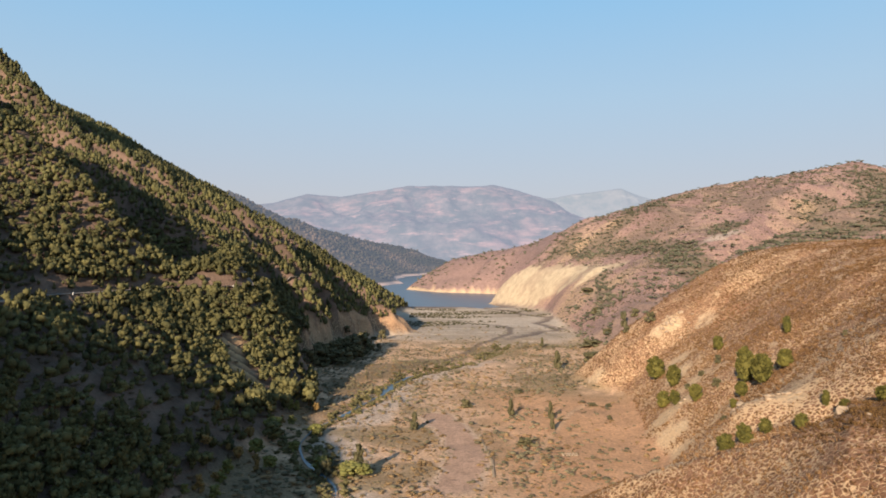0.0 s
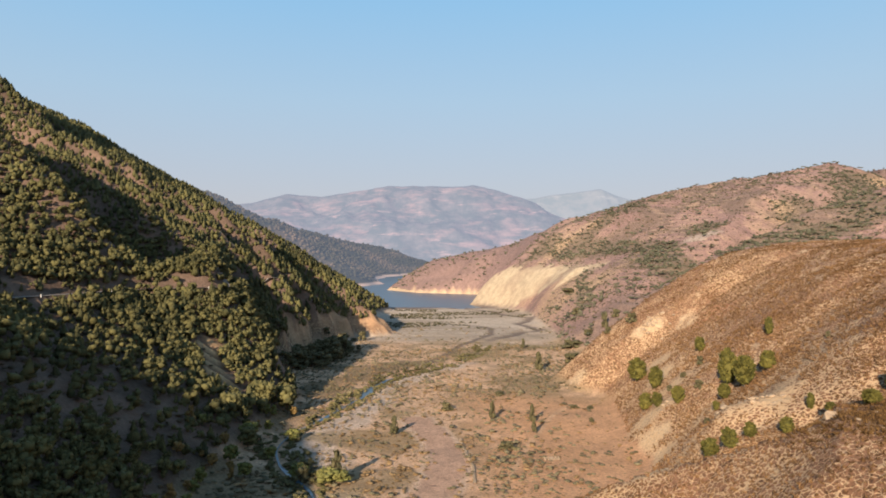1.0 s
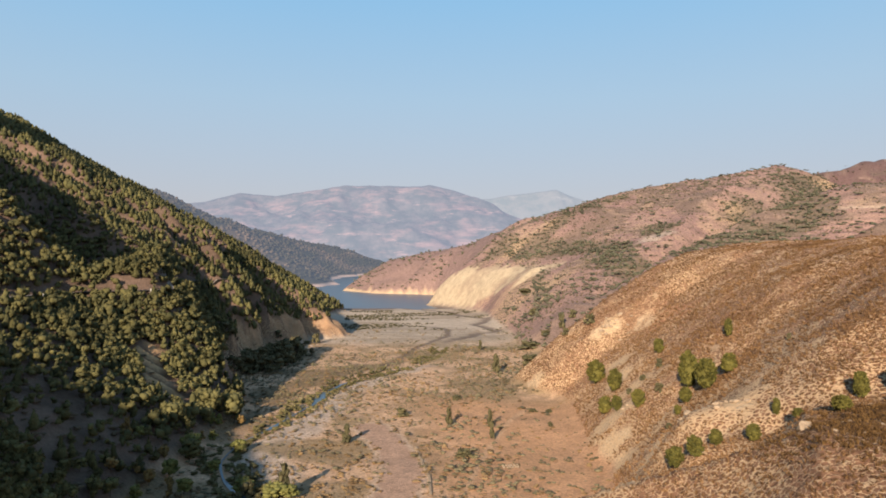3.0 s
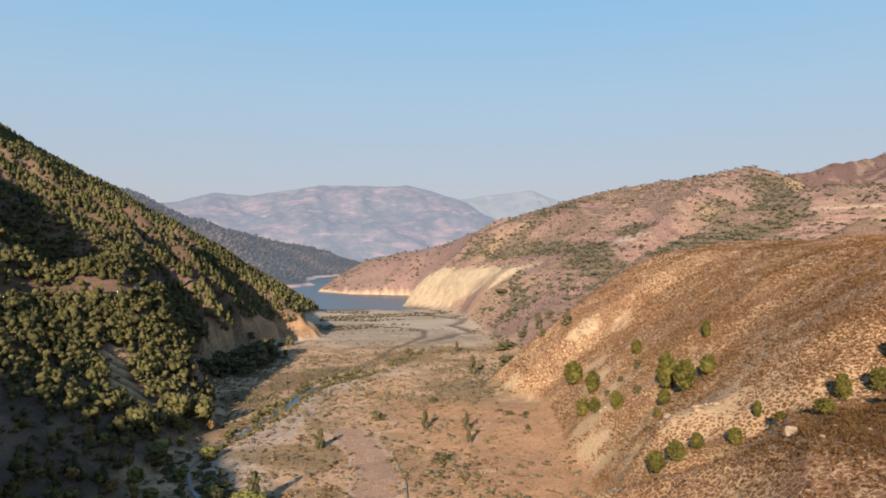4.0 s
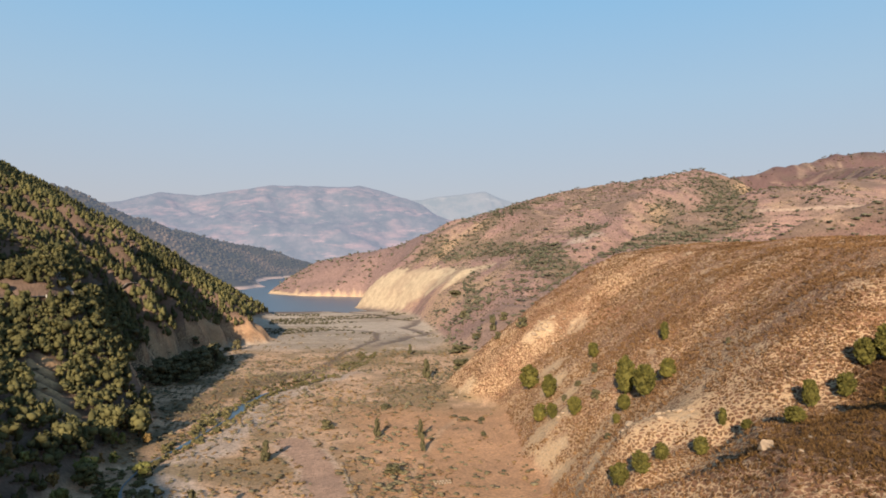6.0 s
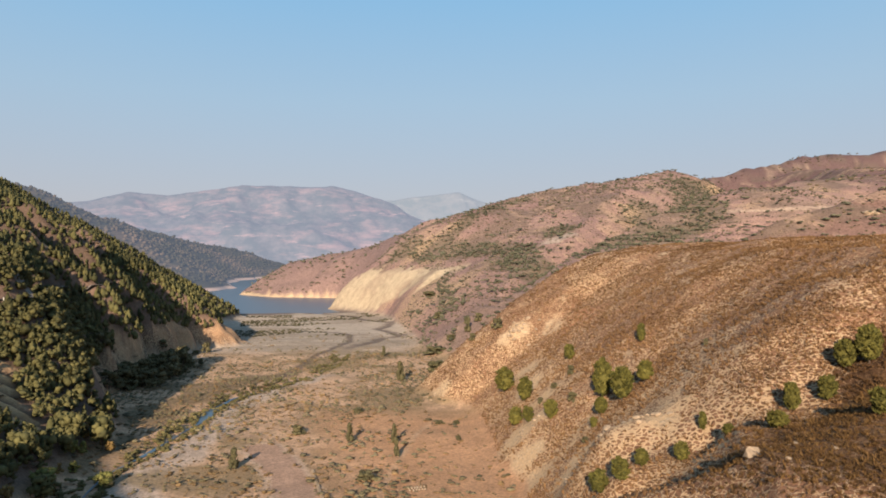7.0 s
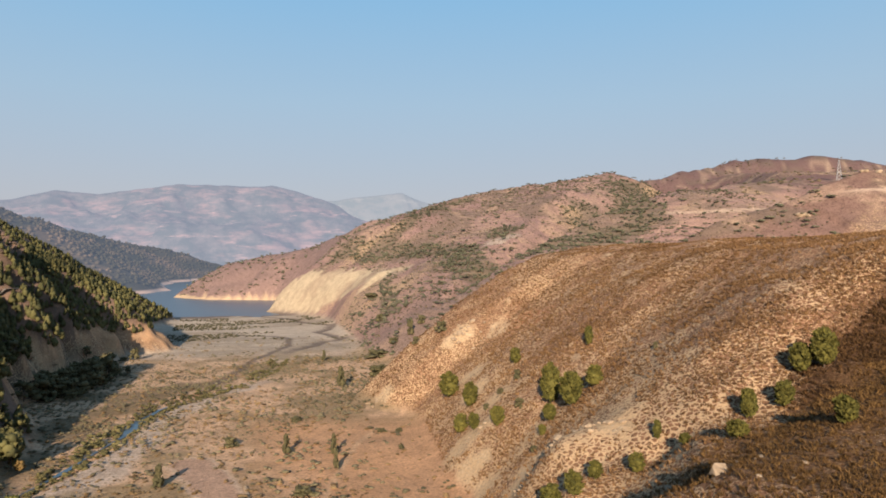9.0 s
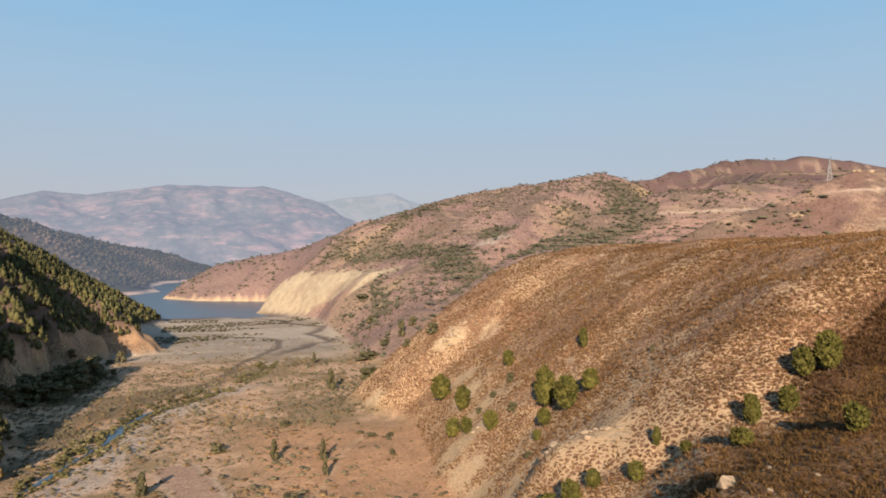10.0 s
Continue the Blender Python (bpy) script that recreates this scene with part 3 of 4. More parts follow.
# ---- road, stream ----
def ribbon(name, pts, half, lift, mat, follow=True, dense=3.0):
    """A strip along a smoothed line, on the ground."""
    p = np.asarray(pts, float)
    seg = np.concatenate([[0], np.cumsum(np.hypot(*np.diff(p, axis=0).T))])
    s = np.arange(0, seg[-1], dense)
    q = np.column_stack([np.interp(s, seg, p[:, 0]), np.interp(s, seg, p[:, 1])])
    for _ in range(4):
        q[1:-1] = (q[:-2] + 2 * q[1:-1] + q[2:]) / 4
    d = np.gradient(q, axis=0)
    d /= np.linalg.norm(d, axis=1)[:, None]
    side = np.column_stack([-d[:, 1], d[:, 0]])
    hw = half(s / s[-1], q) if callable(half) else np.full(len(s), half)
    z = height(q[:, 0], q[:, 1]) + lift
    if not follow:
        z = np.minimum.accumulate(z)
    cols = [np.column_stack([q + side * (hw * k)[:, None], z]) for k in (-1, -0.5, 0, 0.5, 1)]
    v = np.stack(cols, 1).reshape(-1, 3)
    i, j = np.meshgrid(np.arange(len(s) - 1), np.arange(4), indexing="ij")
    f = np.stack([i * 5 + j, (i + 1) * 5 + j, (i + 1) * 5 + j + 1, i * 5 + j + 1], -1).reshape(-1, 4)
    return new(name, mesh_from(name, v, f[:, ::-1], mat))


tagged(ribbon("water_stream", STREAM[:12], lambda s, q: np.clip(0.1 + 0.3 * fbm(q[:, 1], 0 * s, 22, 2, 91) + 1.0 * np.exp(-((q[:, 1] - 222) / 18) ** 2) + 0.9 * np.exp(-((q[:, 1] - 306) / 8) ** 2) + 2.9 * np.exp(-((q[:, 1] - 372) / 20) ** 2), 0.06, 4), 0.42, WATER),
       "narrow blue stream winding over the valley floor", "stream", kind="structure")


def road_line():
    ys = np.arange(190.0, 560.0, 6.0)
    xs = np.arange(-215.0, -78.0, 0.5)
    X, Y = np.meshgrid(xs, ys)
    raw = np.abs(height(X, Y) - ROAD_Z)
    return [(xs[r.argmin()], y) for r, y in zip(raw, ys)]


ASPHALT, _n, _l, _b = material("road_surface", 0.85)
_c = _n.new("ShaderNodeRGB")
_c.outputs[0].default_value = (0.22, 0.195, 0.17, 1)
_l.new(times(_n, _l, _c.outputs[0], spread(_n, _l, noise_node(_n, _l, 0.8, 5), 0.8, 1.2)), _b.inputs["Base Color"])
tagged(ribbon("road", road_line(), 2.6, 0.35, ASPHALT), "narrow pale grey mountain road cut into the forested slope", "road", kind="structure")


# ---- growing things ----
RNG = np.random.default_rng(7)
_p = (1 + 5 ** 0.5) / 2
ICO_V = np.array([(-1, _p, 0), (1, _p, 0), (-1, -_p, 0), (1, -_p, 0), (0, -1, _p), (0, 1, _p), (0, -1, -_p), (0, 1, -_p), (_p, 0, -1), (_p, 0, 1), (-_p, 0, -1), (-_p, 0, 1)]) / math.hypot(1, _p)
ICO_F = np.array([(0, 11, 5), (0, 5, 1), (0, 1, 7), (0, 7, 10), (0, 10, 11), (1, 5, 9), (5, 11, 4), (11, 10, 2), (10, 7, 6), (7, 1, 8),
                  (3, 9, 4), (3, 4, 2), (3, 2, 6), (3, 6, 8), (3, 8, 9), (4, 9, 5), (2, 4, 11), (6, 2, 10), (8, 6, 7), (9, 8, 1)])


def clumps(centres, radii, flat=0.8, rough=0.28, rng=RNG):
    """Uneven lumps of foliage round the given centres."""
    n = len(centres)
    v = ICO_V[None] * (1 + rng.uniform(-rough, rough, (n, 12, 1)))
    turn = rng.uniform(0, 6.28, n)
    c, s = np.cos(turn)[:, None], np.sin(turn)[:, None]
    v = np.stack([v[..., 0] * c - v[..., 1] * s, v[..., 0] * s + v[..., 1] * c, v[..., 2] * flat], -1)
    v = v * np.asarray(radii)[:, None, None] + np.asarray(centres)[:, None]
    f = ICO_F[None] + (np.arange(n) * 12)[:, None, None]
    return v.reshape(-1, 3), f.reshape(-1, 3)


def tufts(centres, size, rng=RNG, lift=0.3):
    """Single ragged sprays, a triangle each, that stick out of the foliage."""
    n = len(centres)
    d = rng.normal(size=(n, 3))
    d[:, 2] = np.abs(d[:, 2]) * 0.6 + lift
    d /= np.linalg.norm(d, axis=1)[:, None]
    side = np.cross(d, rng.normal(size=(n, 3)))
    side /= np.linalg.norm(side, axis=1)[:, None] + 1e-6
    s = size * rng.uniform(0.6, 1.3, (n, 1))
    v = np.stack([centres - side * s * 0.42, centres + side * s * 0.42, centres + d * s], 1)
    return v.reshape(-1, 3), np.arange(n * 3).reshape(-1, 3)


def joined(*parts):
    vs, fs, k = [], [], 0
    for v, f in parts:
        vs.append(v), fs.append(f + k)
        k += len(v)
    return np.concatenate(vs), np.concatenate(fs)


def pine_shape(sides, profile, sprays, rng, low=0.62, high=1.28):
    """One uneven pine crown, a metre high: rings of ragged boughs, with sprays sticking out."""
    k = len(profile)
    a = np.linspace(0, 6.2832, sides, endpoint=False)[None] + rng.uniform(0, 6.28, (k, 1)) * 0.3 + rng.uniform(-0.25, 0.25, (k, sides))
    r = np.array([p[1] for p in profile])[:, None] * rng.uniform(low, high, (k, sides))
    z = np.array([p[0] for p in profile])[:, None] + rng.uniform(-0.06, 0.06, (k, sides))
    lean = rng.uniform(-0.06, 0.06, 2)
    v = np.stack([r * np.cos(a) + lean[0] * z, r * np.sin(a) + lean[1] * z, z], -1).reshape(-1, 3)
    i, j = np.meshgrid(np.arange(k - 1), np.arange(sides), indexing="ij")
    q = np.stack([i * sides + j, i * sides + (j + 1) % sides, (i + 1) * sides + (j + 1) % sides, (i + 1) * sides + j], -1).reshape(-1, 4)
    f = np.concatenate([q[:, :3], q[:, [0, 2, 3]]])
    pick = rng.integers(0, len(v), sprays)
    return joined((v, f), tufts(v[pick] * (0.9, 0.9, 1), 0.17, rng))


SPIRE = ((0.06, 0.18), (0.18, 0.40), (0.38, 0.37), (0.56, 0.29), (0.74, 0.20), (0.90, 0.10), (1.0, 0.02))
FAR_DOME = ((0.08, 0.22), (0.32, 0.45), (0.62, 0.38), (0.86, 0.20), (1.0, 0.03))
FAR_SPIRE = ((0.06, 0.24), (0.24, 0.41), (0.52, 0.30), (0.80, 0.15), (1.0, 0.03))


def crown_shape(n, sprays, rng, kind="round"):
    """A crown one metre high and one metre wide, from z 0.15 to 1."""
    if not isinstance(kind, str):
        return pine_shape(n, kind, sprays, rng)
    s = np.sqrt(rng.uniform(0, 1, n))
    if kind == "round":
        z = 0.30 + 0.58 * rng.uniform(0, 1, n)
        env = 0.40 * np.sqrt(np.clip(1 - ((z - 0.50) / 0.50) ** 2, 0.05, 1))
    elif kind == "umbrella":
        z = 0.46 + 0.40 * rng.uniform(0, 1, n)
        env = 0.42 * np.sqrt(np.clip(1 - ((z - 0.52) / 0.48) ** 2, 0.05, 1))
        s = 0.35 + 0.65 * s
    elif kind == "cone":
        z = 0.16 + 0.76 * rng.uniform(0, 1, n) ** 1.2
        env = 0.42 * np.clip(1.08 - z, 0.06, 1) ** 0.75
    else:
        z = 0.12 + 0.6 * rng.uniform(0, 1, n)
        env = 0.40 * np.sqrt(np.clip(1 - ((z - 0.2) / 0.65) ** 2, 0.05, 1))
    a = rng.uniform(0, 6.28, n)
    c = np.stack([np.cos(a) * env * s, np.sin(a) * env * s, z], 1)
    r = rng.uniform(0.10, 0.19, n) * ((1.75 if n < 8 else 1.25) if kind == "umbrella" else 0.62 if n > 60 else 1.0 if n > 18 else 1.35 if n > 4 else 1.6)
    if n == 1:
        c, r = np.array([[0, 0, 0.25]]), np.array([0.5])
    v, f = clumps(c, r, 0.75 if n > 1 else 1.3, 0.5 if kind == "umbrella" else 0.35, rng)
    pick = rng.integers(0, len(v), sprays)
    return joined((v, f), tufts(v[pick], 0.2 if kind == "umbrella" else 0.13, rng))


def leafy(name, dark, light, tint=0.25):
    m, n, links, bsdf = material(name, 0.75)
    geo, info = n.new("ShaderNodeNewGeometry"), n.new("ShaderNodeObjectInfo")
    ramp = n.new("ShaderNodeValToRGB")
    ramp.color_ramp.elements[0].color, ramp.color_ramp.elements[1].color = (*dark, 1), (*light, 1)
    add = n.new("ShaderNodeMath")
    add.operation = "MULTIPLY_ADD"
    add.inputs[1].default_value = tint
    links.new(info.outputs["Random"], add.inputs[0])
    scale = n.new("ShaderNodeMath")
    scale.operation = "MULTIPLY"
    scale.inputs[1].default_value = 1 - tint
    links.new(geo.outputs["Random Per Island"], scale.inputs[0])
    links.new(scale.outputs[0], add.inputs[2])
    links.new(add.outputs[0], ramp.inputs[0])
    big = spread(n, links, noise_node(n, links, 0.02, 3), 0.7, 1.3)
    fine = noise_node(n, links, 2.5, 4, 0.7)
    links.new(times(n, links, ramp.outputs[0], big, spread(n, links, fine, 0.7, 1.3)), bsdf.inputs["Base Color"])
    bump(n, links, bsdf, fine, 1.0, 0.5)
    return m


PINE = leafy("pine_needles", (0.05, 0.054, 0.025), (0.15, 0.136, 0.052))
HILL_PINE = leafy("young_pine_needles", (0.042, 0.045, 0.012), (0.155, 0.138, 0.034))
SCRUB = leafy("grey_scrub", (0.10, 0.09, 0.052), (0.235, 0.20, 0.12))
RUST = leafy("rusty_leaves", (0.11, 0.075, 0.03), (0.26, 0.17, 0.06))
BUSH = leafy("bush_leaves", (0.052, 0.052, 0.027), (0.135, 0.118, 0.06))
REED = leafy("reeds", (0.08, 0.075, 0.032), (0.20, 0.17, 0.075))
UNDER = leafy("brown_undergrowth", (0.07, 0.053, 0.034), (0.17, 0.125, 0.075))
WILLOW = leafy("willow_leaves", (0.09, 0.10, 0.03), (0.21, 0.20, 0.065))
DRY = leafy("dry_scrub", (0.15, 0.098, 0.048), (0.35, 0.24, 0.12), 0.0)
TUSSOCK = leafy("dry_tussock", (0.085, 0.044, 0.02), (0.31, 0.18, 0.082), 0.0)
# rust-brown heath with the hollow's self-shade put into the colour
SHADED_RUSTY_HEATH = leafy("shaded_rusty_heath", (0.035, 0.019, 0.009), (0.15, 0.082, 0.034), 0.0)
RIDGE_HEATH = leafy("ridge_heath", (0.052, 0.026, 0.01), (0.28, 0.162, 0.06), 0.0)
# leaf green lifted towards grey: distance haze put into the colour
HAZED_LEAVES = leafy("hazed_leaves", (0.07, 0.076, 0.05), (0.16, 0.152, 0.10))
DRY_HEATH = leafy("heath", (0.055, 0.05, 0.032), (0.15, 0.115, 0.07), 0.0)
BARK, _n, _l, _b = material("bark", 0.9)
_l.new(times(_n, _l, _n.new("ShaderNodeRGB").outputs[0], spread(_n, _l, noise_node(_n, _l, 6, 5), 0.6, 1.4)), _b.inputs["Base Color"])
[q for q in _n if q.bl_idname == "ShaderNodeRGB"][0].outputs[0].default_value = (0.11, 0.08, 0.06, 1)


def trunk_mesh(name, tall, rng, sides=6):
    """A tapered, slightly bent trunk with three limbs, for a tree one metre high."""
    vs, fs = [], []

    def tube(path, radii):
        k = len(vs)
        for p, r in zip(path, radii):
            for i in range(sides):
                a = i * 6.2832 / sides
                vs.append((p[0] + r * math.cos(a), p[1] + r * math.sin(a), p[2]))
        for j in range(len(path) - 1):
            for i in range(sides):
                i2 = (i + 1) % sides
                fs.append((k + j * sides + i, k + j * sides + i2, k + (j + 1) * sides + i2, k + (j + 1) * sides + i))
    bend = rng.uniform(-0.04, 0.04, (5, 2))
    tube([(bend[j][0] * j / 2, bend[j][1] * j / 2, -0.04 + tall * j / 4) for j in range(5)], [0.030, 0.024, 0.020, 0.014, 0.006])
    for k in range(3):
        a, z = rng.uniform(0, 6.28), tall * (0.4 + 0.15 * k)
        tube([(0, 0, z), (0.1 * math.cos(a), 0.1 * math.sin(a), z + 0.08), (0.24 * math.cos(a), 0.24 * math.sin(a), z + 0.15)], [0.012, 0.009, 0.004])
    return mesh_from(name, vs, fs, BARK)


def part(name, mesh, parent, label=""):
    ob = new(name, mesh)
    ob.parent = parent
    return tagged(ob, label) if label else ob


def tree_kind(name, kind, n, sprays, mat, seed, label, category, group):
    rng = np.random.default_rng(seed)
    root = new(name)
    root.empty_display_size = 0.2
    part("trunk", trunk_mesh("trunk", 0.75 if kind != "bush" else 0.4, rng), root)
    v, f = crown_shape(n, sprays, rng, kind)
    if n > 60:
        k = n
        away_ = rng.normal(size=(k, 3))
        away_ /= np.linalg.norm(away_, axis=1)[:, None]
        if kind == "cone":
            away_[:, :2] *= (0.62 + 0.38 * np.clip(-away_[:, 2:] + 0.2, 0, 1))
        at = away_ * (0.37, 0.37, 0.40) * rng.uniform(0.72, 1.02, (k, 1)) + (0, 0, 0.54)
        big, small = clumps(at, rng.uniform(0.05, 0.10, k), 0.8, 0.45, rng), clumps(np.array([[0, 0, 0.5], [0, 0, 0.66], [0.08, 0, 0.36]]), [0.33, 0.26, 0.26], 1.0, 0.15, rng)
        v, f = joined(big, small, tufts(big[0][rng.integers(0, len(big[0]), 2 * sprays)], 0.115, rng, 0.25))
    part("crown", mesh_from("crown", v, f, mat), root)
    return tagged(root, label, category, group)


def stand(kinds, places, sink=0.15):
    """Sets the kinds of tree, in turn, at (x, y, height, width)."""
    places = np.asarray(places, float)
    zs = height(places[:, 0], places[:, 1])
    for i, ((x, y, tall, wide), z) in enumerate(zip(places, zs)):
        root = kinds[i % len(kinds)]
        m = Matrix.LocRotScale((x, y, z - sink), Euler((0, 0, float(RNG.uniform(0, 6.28)))), (wide, wide, tall))
        if i < len(kinds) and not root.get("set"):
            root.matrix_basis = m
            root["set"] = 1
            continue
        c = copy_thing(root, m)
        c.scale = (wide, wide, tall)


def scattered(name, pts, tall, wide, n, sprays, kind, mat, label, category, variants=8, seed=1, kind_tag="stuff", sink=0.1):
    """Many plants in one mesh."""
    rng = np.random.default_rng(seed)
    shapes = [crown_shape(n, sprays, rng, kind) for _ in range(variants)]
    pts = np.asarray(pts)
    z = height(pts[:, 0], pts[:, 1])
    which, turn = rng.integers(0, variants, len(pts)), rng.uniform(0, 6.28, len(pts))
    vs, fs, k = [], [], 0
    for s, (v, f) in enumerate(shapes):
        i = np.where(which == s)[0]
        if not len(i):
            continue
        c, q = np.cos(turn[i])[:, None], np.sin(turn[i])[:, None]
        w, t = wide[i][:, None], tall[i][:, None]
        x = (v[None, :, 0] * c - v[None, :, 1] * q) * w + pts[i, 0][:, None]
        y = (v[None, :, 0] * q + v[None, :, 1] * c) * w + pts[i, 1][:, None]
        zz = v[None, :, 2] * t + z[i][:, None] - sink
        vs.append(np.stack([x, y, zz], -1).reshape(-1, 3))
        fs.append((f[None] + (k + np.arange(len(i)) * len(v))[:, None, None]).reshape(-1, 3))
        k += len(v) * len(i)
    ob = new(name, mesh_from(name, np.concatenate(vs), np.concatenate(fs), mat))
    return tagged(ob, label, category, kind=kind_tag)


def grid_points(x0, x1, y0, y1, gap, rng):
    xs, ys = np.arange(x0, x1, gap), np.arange(y0, y1, gap)
    X, Y = np.meshgrid(xs, ys)
    return X.ravel() + rng.uniform(-0.48, 0.48, X.size) * gap, Y.ravel() + rng.uniform(-0.48, 0.48, X.size) * gap


def forest():
    rng = np.random.default_rng(11)
    xs, ys = [], []
    for x0, x1, y0, y1, gap in ((-190, -50, 110, 350, 3.9), (-190, -50, 350, 430, 3.5), (-330, -190, 220, 430, 3.4), (-600, -40, 430, 640, 3.3), (-640, -40, 640, 900, 3.7), (-500, -40, 900, 1120, 4.6), (-190, -60, 300, 700, 2.9)):
        x, y = grid_points(x0, x1, y0, y1, gap, rng)
        xs.append(x), ys.append(y)
    x, y = np.concatenate(xs), np.concatenate(ys)
    z, a, b, c = land(x, y)
    beyond = (x + 83) * -0.593 + (y - 1063) * 0.805
    keep = (a > 4) & (a > b) & (a > c) & (x > -0.70 * y - 25) & (beyond < 30)
    keep &= ~((y > 352) & (y < 700) & (a < 20 + 7 * fbm(x, y, 14, 2, 63)))
    keep &= ~((z > ROAD_Z - 1.8) & (z < ROAD_Z + 1.6) & (y > 190) & (y < 560) & (x > -230))
    extra = np.arange(len(x)) >= len(x) - len(xs[-1])
    keep &= ~extra | ((a > 18) & (a < 80))
    keep &= scree(x, y) < 0.4
    keep &= rng.uniform(0, 1, len(x)) < 1.05 + 0.5 * fbm(x, y, 38, 3, 64) + 0.3 * step(90, 160, a) - 0.15 * step(265, 235, y - 0.35 * (x + 100))
    x, y, z, a = x[keep], y[keep], z[keep], a[keep]
    tall = (3.0 + 3.6 * rng.uniform(0, 1, len(x)) ** 1.4) * (1 + 0.15 * fbm(x, y, 60, 2, 65)) * np.where(z < ROAD_Z, 1.1, 1.0)
    wide = tall * rng.uniform(0.66, 0.92, len(x))
    near = (y < 330) & (x > -150) | ((x > -110) & (y < 400))
    order = np.argsort(np.hypot(x - 0, y - 30) + 1000 * ~near)
    own, rest = order[:280], order[280:]
    kinds = [tree_kind("pine_tree", k, 14, 200, PINE, 100 + i, "green pine tree on the forested slope", "tree", "pines of the slope")
             for i, k in enumerate(("umbrella", "round", "umbrella", "cone", "umbrella"))]
    stand(kinds, np.column_stack([x, y, tall, wide])[own])
    r = np.column_stack([x, y])[rest]
    half = rng.uniform(0, 1, len(rest)) < 0.7
    back = (r[:, 1] > 470) | (r[:, 0] < -250)
    for tag, sel, kind, lumps, sprays in (("a", half & ~back, "umbrella", 4, 22), ("bb", ~half & ~back, SPIRE, 5, 18), ("ccc", half & back, FAR_DOME, 4, 6), ("dddd", ~half & back, FAR_SPIRE, 4, 6)):
        scattered("pine_forest", r[sel], tall[rest][sel], wide[rest][sel], lumps, sprays, kind, PINE, "dense green pine forest on a steep slope", "forest", 14, 13 + len(tag))


forest()


# ---- lone pines and bushes ----
PINES = [(119.7, 148.7, 7.8, 6.0), (117.0, 151.9, 6.4, 5.0), (101.5, 149.0, 6.0, 4.4), (108.0, 147.0, 5.2, 4.2), (96.5, 123.5, 4.6, 4.2), (92.0, 164.0, 4.4, 2.4), (90.0, 139.0, 3.4, 4.4), (89.5, 152.0, 2.4, 2.8), (83.0, 158.0, 4.2, 4.4), (71.0, 161.0, 5.0, 4.2), (68.0, 164.5, 5.4, 4.8), (77.0, 163.0, 4.0, 4.0), (101.1, 324.3, 11.2, 10.0), (97.9, 289.8, 10.0, 7.0), (89.0, 275.7, 7.6, 7.1), (90.2, 265.8, 6.1, 4.7), (92.7, 250.5, 6.9, 5.6), (116.7, 289.6, 6.8, 6.2), (103.7, 234.2, 13.0, 7.2), (101.5, 217.6, 10.4, 7.7), (108.3, 216.2, 6.7, 6.4), (96.8, 221.8, 5.4, 4.6), (92.5, 217.5, 3.3, 2.8), (124.6, 247.3, 7.1, 4.1)]
SHRUBS = [(-53.0, 596.0, 10.5, 7.5), (-60.0, 592.0, 4.0, 7.0), (99.3, 247.5, 4.2, 3.6), (110.0, 273.2, 4.6, 3.1), (103.6, 273.9, 2.9, 3.1), (97.7, 273.0, 2.9, 2.6), (115.4, 380.2, 7.1, 6.8), (104.8, 390.9, 5.4, 3.8), (88.0, 213.6, 2.3, 2.4), (120.7, 204.9, 2.6, 1.7), (116.2, 534.8, 7.4, 18.4), (130.1, 540.2, 5.8, 8.3), (140.8, 531.7, 14.9, 6.6), (152.2, 541.3, 8.5, 6.8), (160.7, 762.4, 8.4, 18.0), (142.9, 638.8, 9.0, 10.0), (100.0, 457.0, 10.3, 13.7), (-49.3, 267.3, 6.2, 6.2), (-38.1, 221.4, 6.1, 5.1), (11.0, 319.2, 5.1, 6.1), (39.0, 353.1, 2.8, 5.7), (71.0, 322.6, 2.3, 4.4), (77.9, 321.6, 2.1, 3.6), (71.6, 293.7, 2.1, 2.8), (31.1, 255.0, 4.0, 7.1)]
UPRIGHT = [(72.4, 431.7, 12.7, 5.7), (78.2, 538.5, 8.0, 4.0), (-11.3, 276.8, 7.8, 3.9), (-26.8, 217.5, 10.1, 4.2), (46.6, 295.1, 8.5, 2.8), (44.8, 278.6, 6.7, 2.7), (30.2, 302.4, 8.2, 3.4)]
BANK_PINES = [(-63.4, 254.1, 7.8, 7.8), (-59.9, 308.7, 13.2, 9.6), (-67.4, 300.7, 11.7, 8.4), (-72.9, 271.7, 10.1, 7.5)]
stand([tree_kind("hill_pine", k, 95, 1000, HILL_PINE, 200 + i, "young green pine on the dry grassy hillside", "tree", "pines of the near hill") for i, k in enumerate(("round", "round", "cone"))], PINES)
stand([tree_kind("bush", "bush", 26, 160, BUSH, 220 + i, "olive-green bush on dry ground", "bush", "bushes of the valley") for i in range(3)], SHRUBS)
stand([tree_kind("poplar_tree", "cone", 34, 260, BUSH, 230 + i, "slim dark green tree on the valley floor", "tree", "slim trees of the valley") for i in range(2)], UPRIGHT)
stand([tree_kind("bank_pine", "round", 40, 320, PINE, 240 + i, "tall broad pine on the stream bank", "tree", "pines on the bank") for i in range(2)], BANK_PINES)

WILLOWS = [(-39.3, 225.3, 5.0, 6.5), (-28.9, 215.7, 5.0, 8.0), (-25.2, 215.5, 4.2, 6.0), (-64.3, 260.4, 7.0, 7.5), (-49.4, 266.4, 5.5, 5.5), (-53.6, 246.6, 4.5, 4.5), (-64.5, 236.3, 6.0, 5.5), (-56.1, 221.6, 5.0, 5.0)]
stand([tree_kind("willow_bush", "round", 40, 420, WILLOW, 250 + i, "yellow-green willow bush beside the stream", "bush", "willows of the stream") for i in range(2)], WILLOWS)


